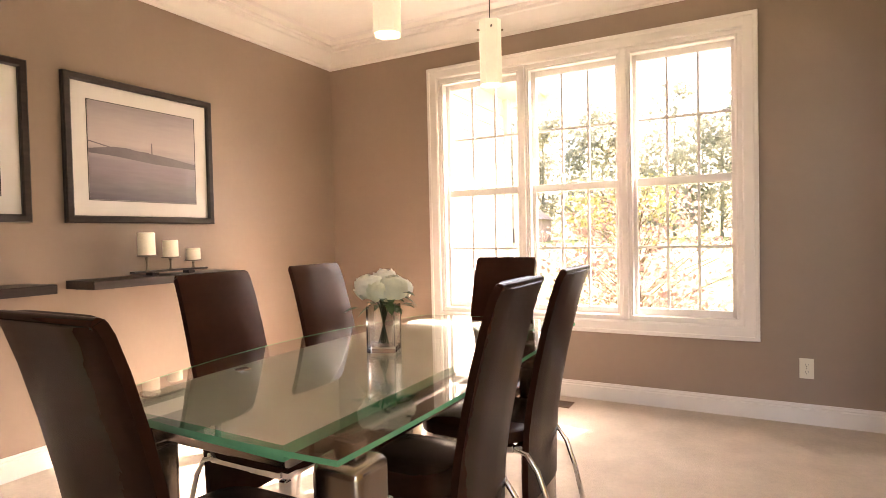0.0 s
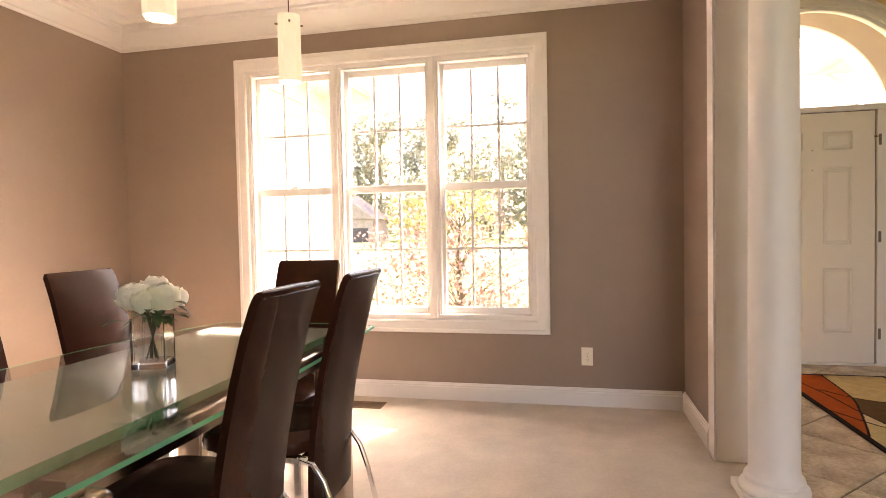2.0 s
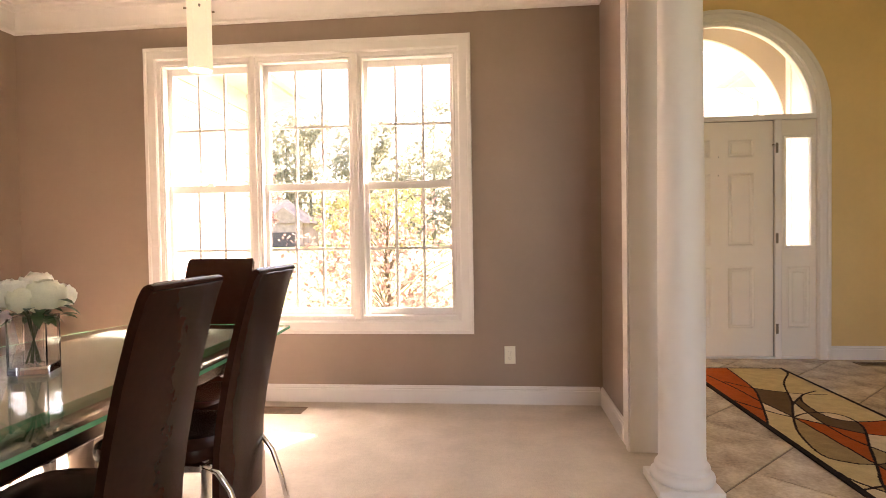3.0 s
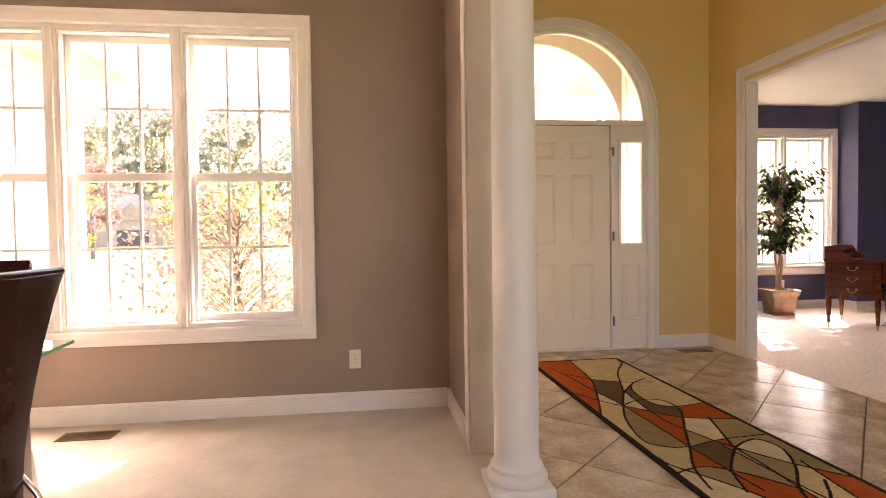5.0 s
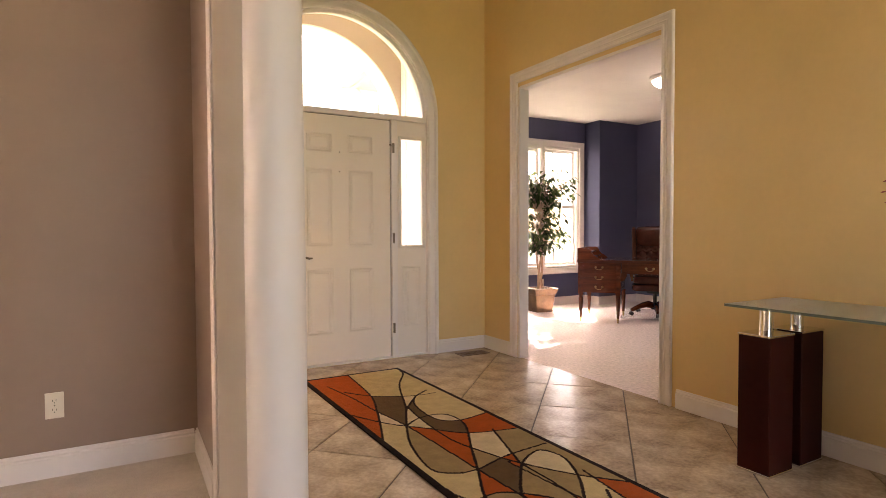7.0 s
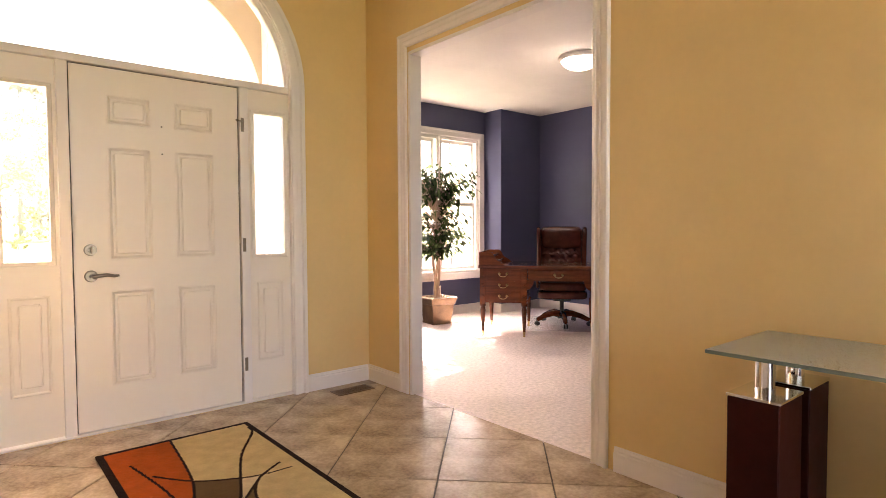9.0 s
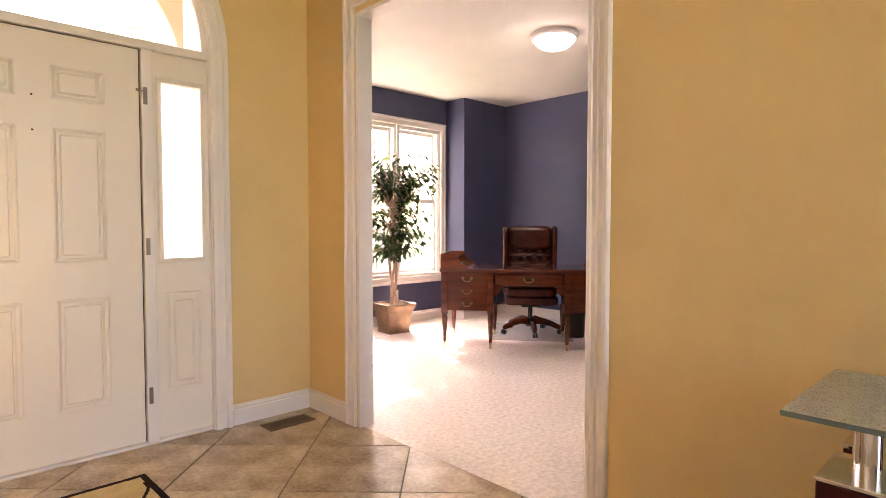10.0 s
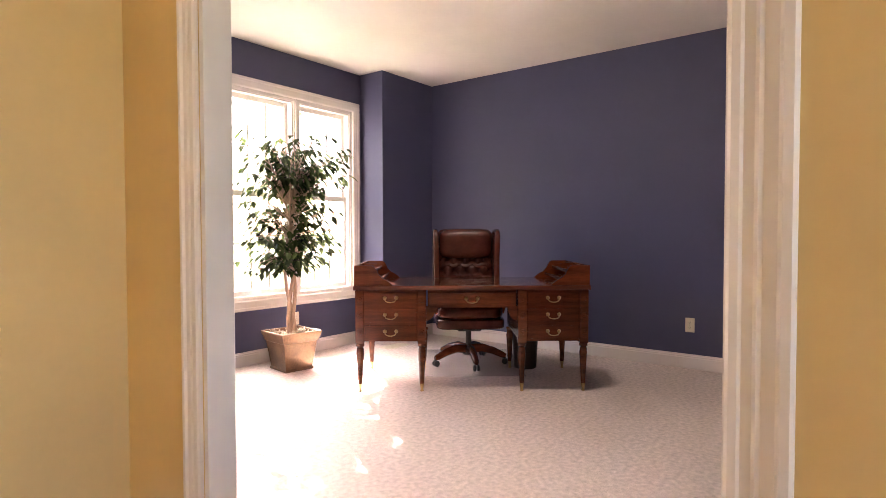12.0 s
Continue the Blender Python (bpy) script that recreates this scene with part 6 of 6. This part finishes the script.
def neighbour(x, y, label):
    h = thing("house", pose(x, y, -0.42, 0, 0, 8), label, "house")
    part("wall", boxes((-9, 9, 0, 9, 0, 4.0)), M_PINKBRICK, h, "pinkish brick walls")
    bm = bmesh.new()
    v = [bm.verts.new(p) for p in ((-9.6, -0.6, 3.9), (9.6, -0.6, 3.9), (9.6, 9.6, 3.9), (-9.6, 9.6, 3.9), (-4.5, 4.5, 8.2), (4.5, 4.5, 8.2))]
    for f in ((0, 1, 5, 4), (1, 2, 5), (2, 3, 4, 5), (3, 0, 4), (3, 2, 1, 0)):
        bm.faces.new([v[i] for i in f])
    part("roof", bm, M_HOUSEROOF, h, "hipped shingle roof")
    bm = bmesh.new()
    prism(bm, [(1.5, 3.9), (8.5, 3.9), (5.0, 6.6)], -1.2, 3.0, "y")
    part("gable", bm, M_HOUSEROOF, h)
    part("garage_front", boxes((2.0, 8.0, -0.9, -0.001, 0, 3.9)), M_PINKBRICK, h)
    part("garage_door", boxes((2.8, 7.2, -0.96, -0.901, 0, 2.4)), M_BARNDOOR, h, "dark brown garage door")
    part("front_gable", prism(bmesh.new(), [(-12.4, 0.0), (-5.6, 0.0), (-5.6, 6.2), (-9.0, 9.6), (-12.4, 6.2)], -2.0, -0.002, "y"), M_PINKBRICK, h, "tall brick gable")
    arch = [(-10.2, 3.9), (-7.8, 3.9)] + [(-9.0 + 1.2 * math.cos(a), 5.2 + 1.2 * math.sin(a)) for a in [math.pi * k / 10 for k in range(11)]]
    part("arched_window", prism(bmesh.new(), arch, -2.06, -2.001, "y"), M_GLAZE, h)
    bm = bmesh.new()
    for k in range(7):
        box(bm, -10.2 + k * 0.4 - 0.05, -10.2 + k * 0.4 + 0.05, -2.11, -2.061, 3.9, 5.25)
    for k in range(4):
        box(bm, -10.2, -7.8, -2.12, -2.062, 3.9 + k * 0.45, 3.98 + k * 0.45)
    part("muntins", bm, M_TRIM, h)
    for wx in (-4.2, -1):
        w = part("window", boxes((wx - 0.7, wx + 0.7, -0.08, -0.001, 1.0, 2.7)), M_TRIM, h)
        part("pane", boxes((wx - 0.58, wx + 0.58, -0.1, -0.081, 1.12, 2.58)), M_GLAZE, w)


neighbour(-40, 92, "brick house with hipped roof across the road")
neighbour(26, 60, "brick house with hipped roof behind the porch")
structure(link("road", boxes((-300, 300, 34, 40, -0.419, -0.40)), M_CONCRETE), "pale concrete road across the lawn", "road")


# ---- floor tiles of the foyer, laid at 45 degrees ----
def tiles():
    side, gap, n = 0.5215, 0.0075, 0
    half = side / 2 - gap / 2
    ox, oy = 3.475, 4.138                      # a joint crossing
    x0, x1, y0, y1 = 1.2515, 3.834, BACK, 5.46
    c = math.sqrt(0.5)
    shared = None
    for i in range(-18, 19):
        for j in range(-18, 19):
            u, v = (i + 0.5) * side, (j + 0.5) * side
            cx, cy = ox + c * (u - v), oy + c * (u + v)
            r = half * math.sqrt(2)
            if cx + r < x0 or cx - r > x1 or cy + r < y0 or cy - r > y1:
                continue
            quad = [(cx + c * (a - b), cy + c * (a + b)) for a, b in ((-half, -half), (half, -half), (half, half), (-half, half))]
            inside = all(x0 <= p[0] <= x1 and y0 <= p[1] <= y1 for p in quad)
            if inside and shared is not None:
                ob = new("tile", shared)
                ob.matrix_world = pose(cx, cy, 0)
            else:
                poly = quad
                for axis, lim, sign in ((0, x0, 1), (0, x1, -1), (1, y0, 1), (1, y1, -1)):
                    out = []
                    for k, p in enumerate(poly):
                        q = poly[(k + 1) % len(poly)]
                        dp, dq = (p[axis] - lim) * sign, (q[axis] - lim) * sign
                        if dp >= 0:
                            out.append(p)
                        if dp * dq < 0:
                            t = dp / (dp - dq)
                            out.append((p[0] + (q[0] - p[0]) * t, p[1] + (q[1] - p[1]) * t))
                    poly = out
                if len(poly) < 3:
                    continue
                bm = bmesh.new()
                prism(bm, [(p[0] - cx, p[1] - cy) for p in poly], -0.0055, 0.0)
                if inside:
                    bmesh.ops.bevel(bm, geom=[e for e in bm.edges if all(w.co.z > -0.001 for w in e.verts)], offset=0.002, segments=1, affect="EDGES")
                ob = link("tile", bm, M_TILE)
                ob.matrix_world = pose(cx, cy, 0)
                if inside:
                    shared = ob.data
            ob.parent = floor_foyer
            n += 1


tiles()
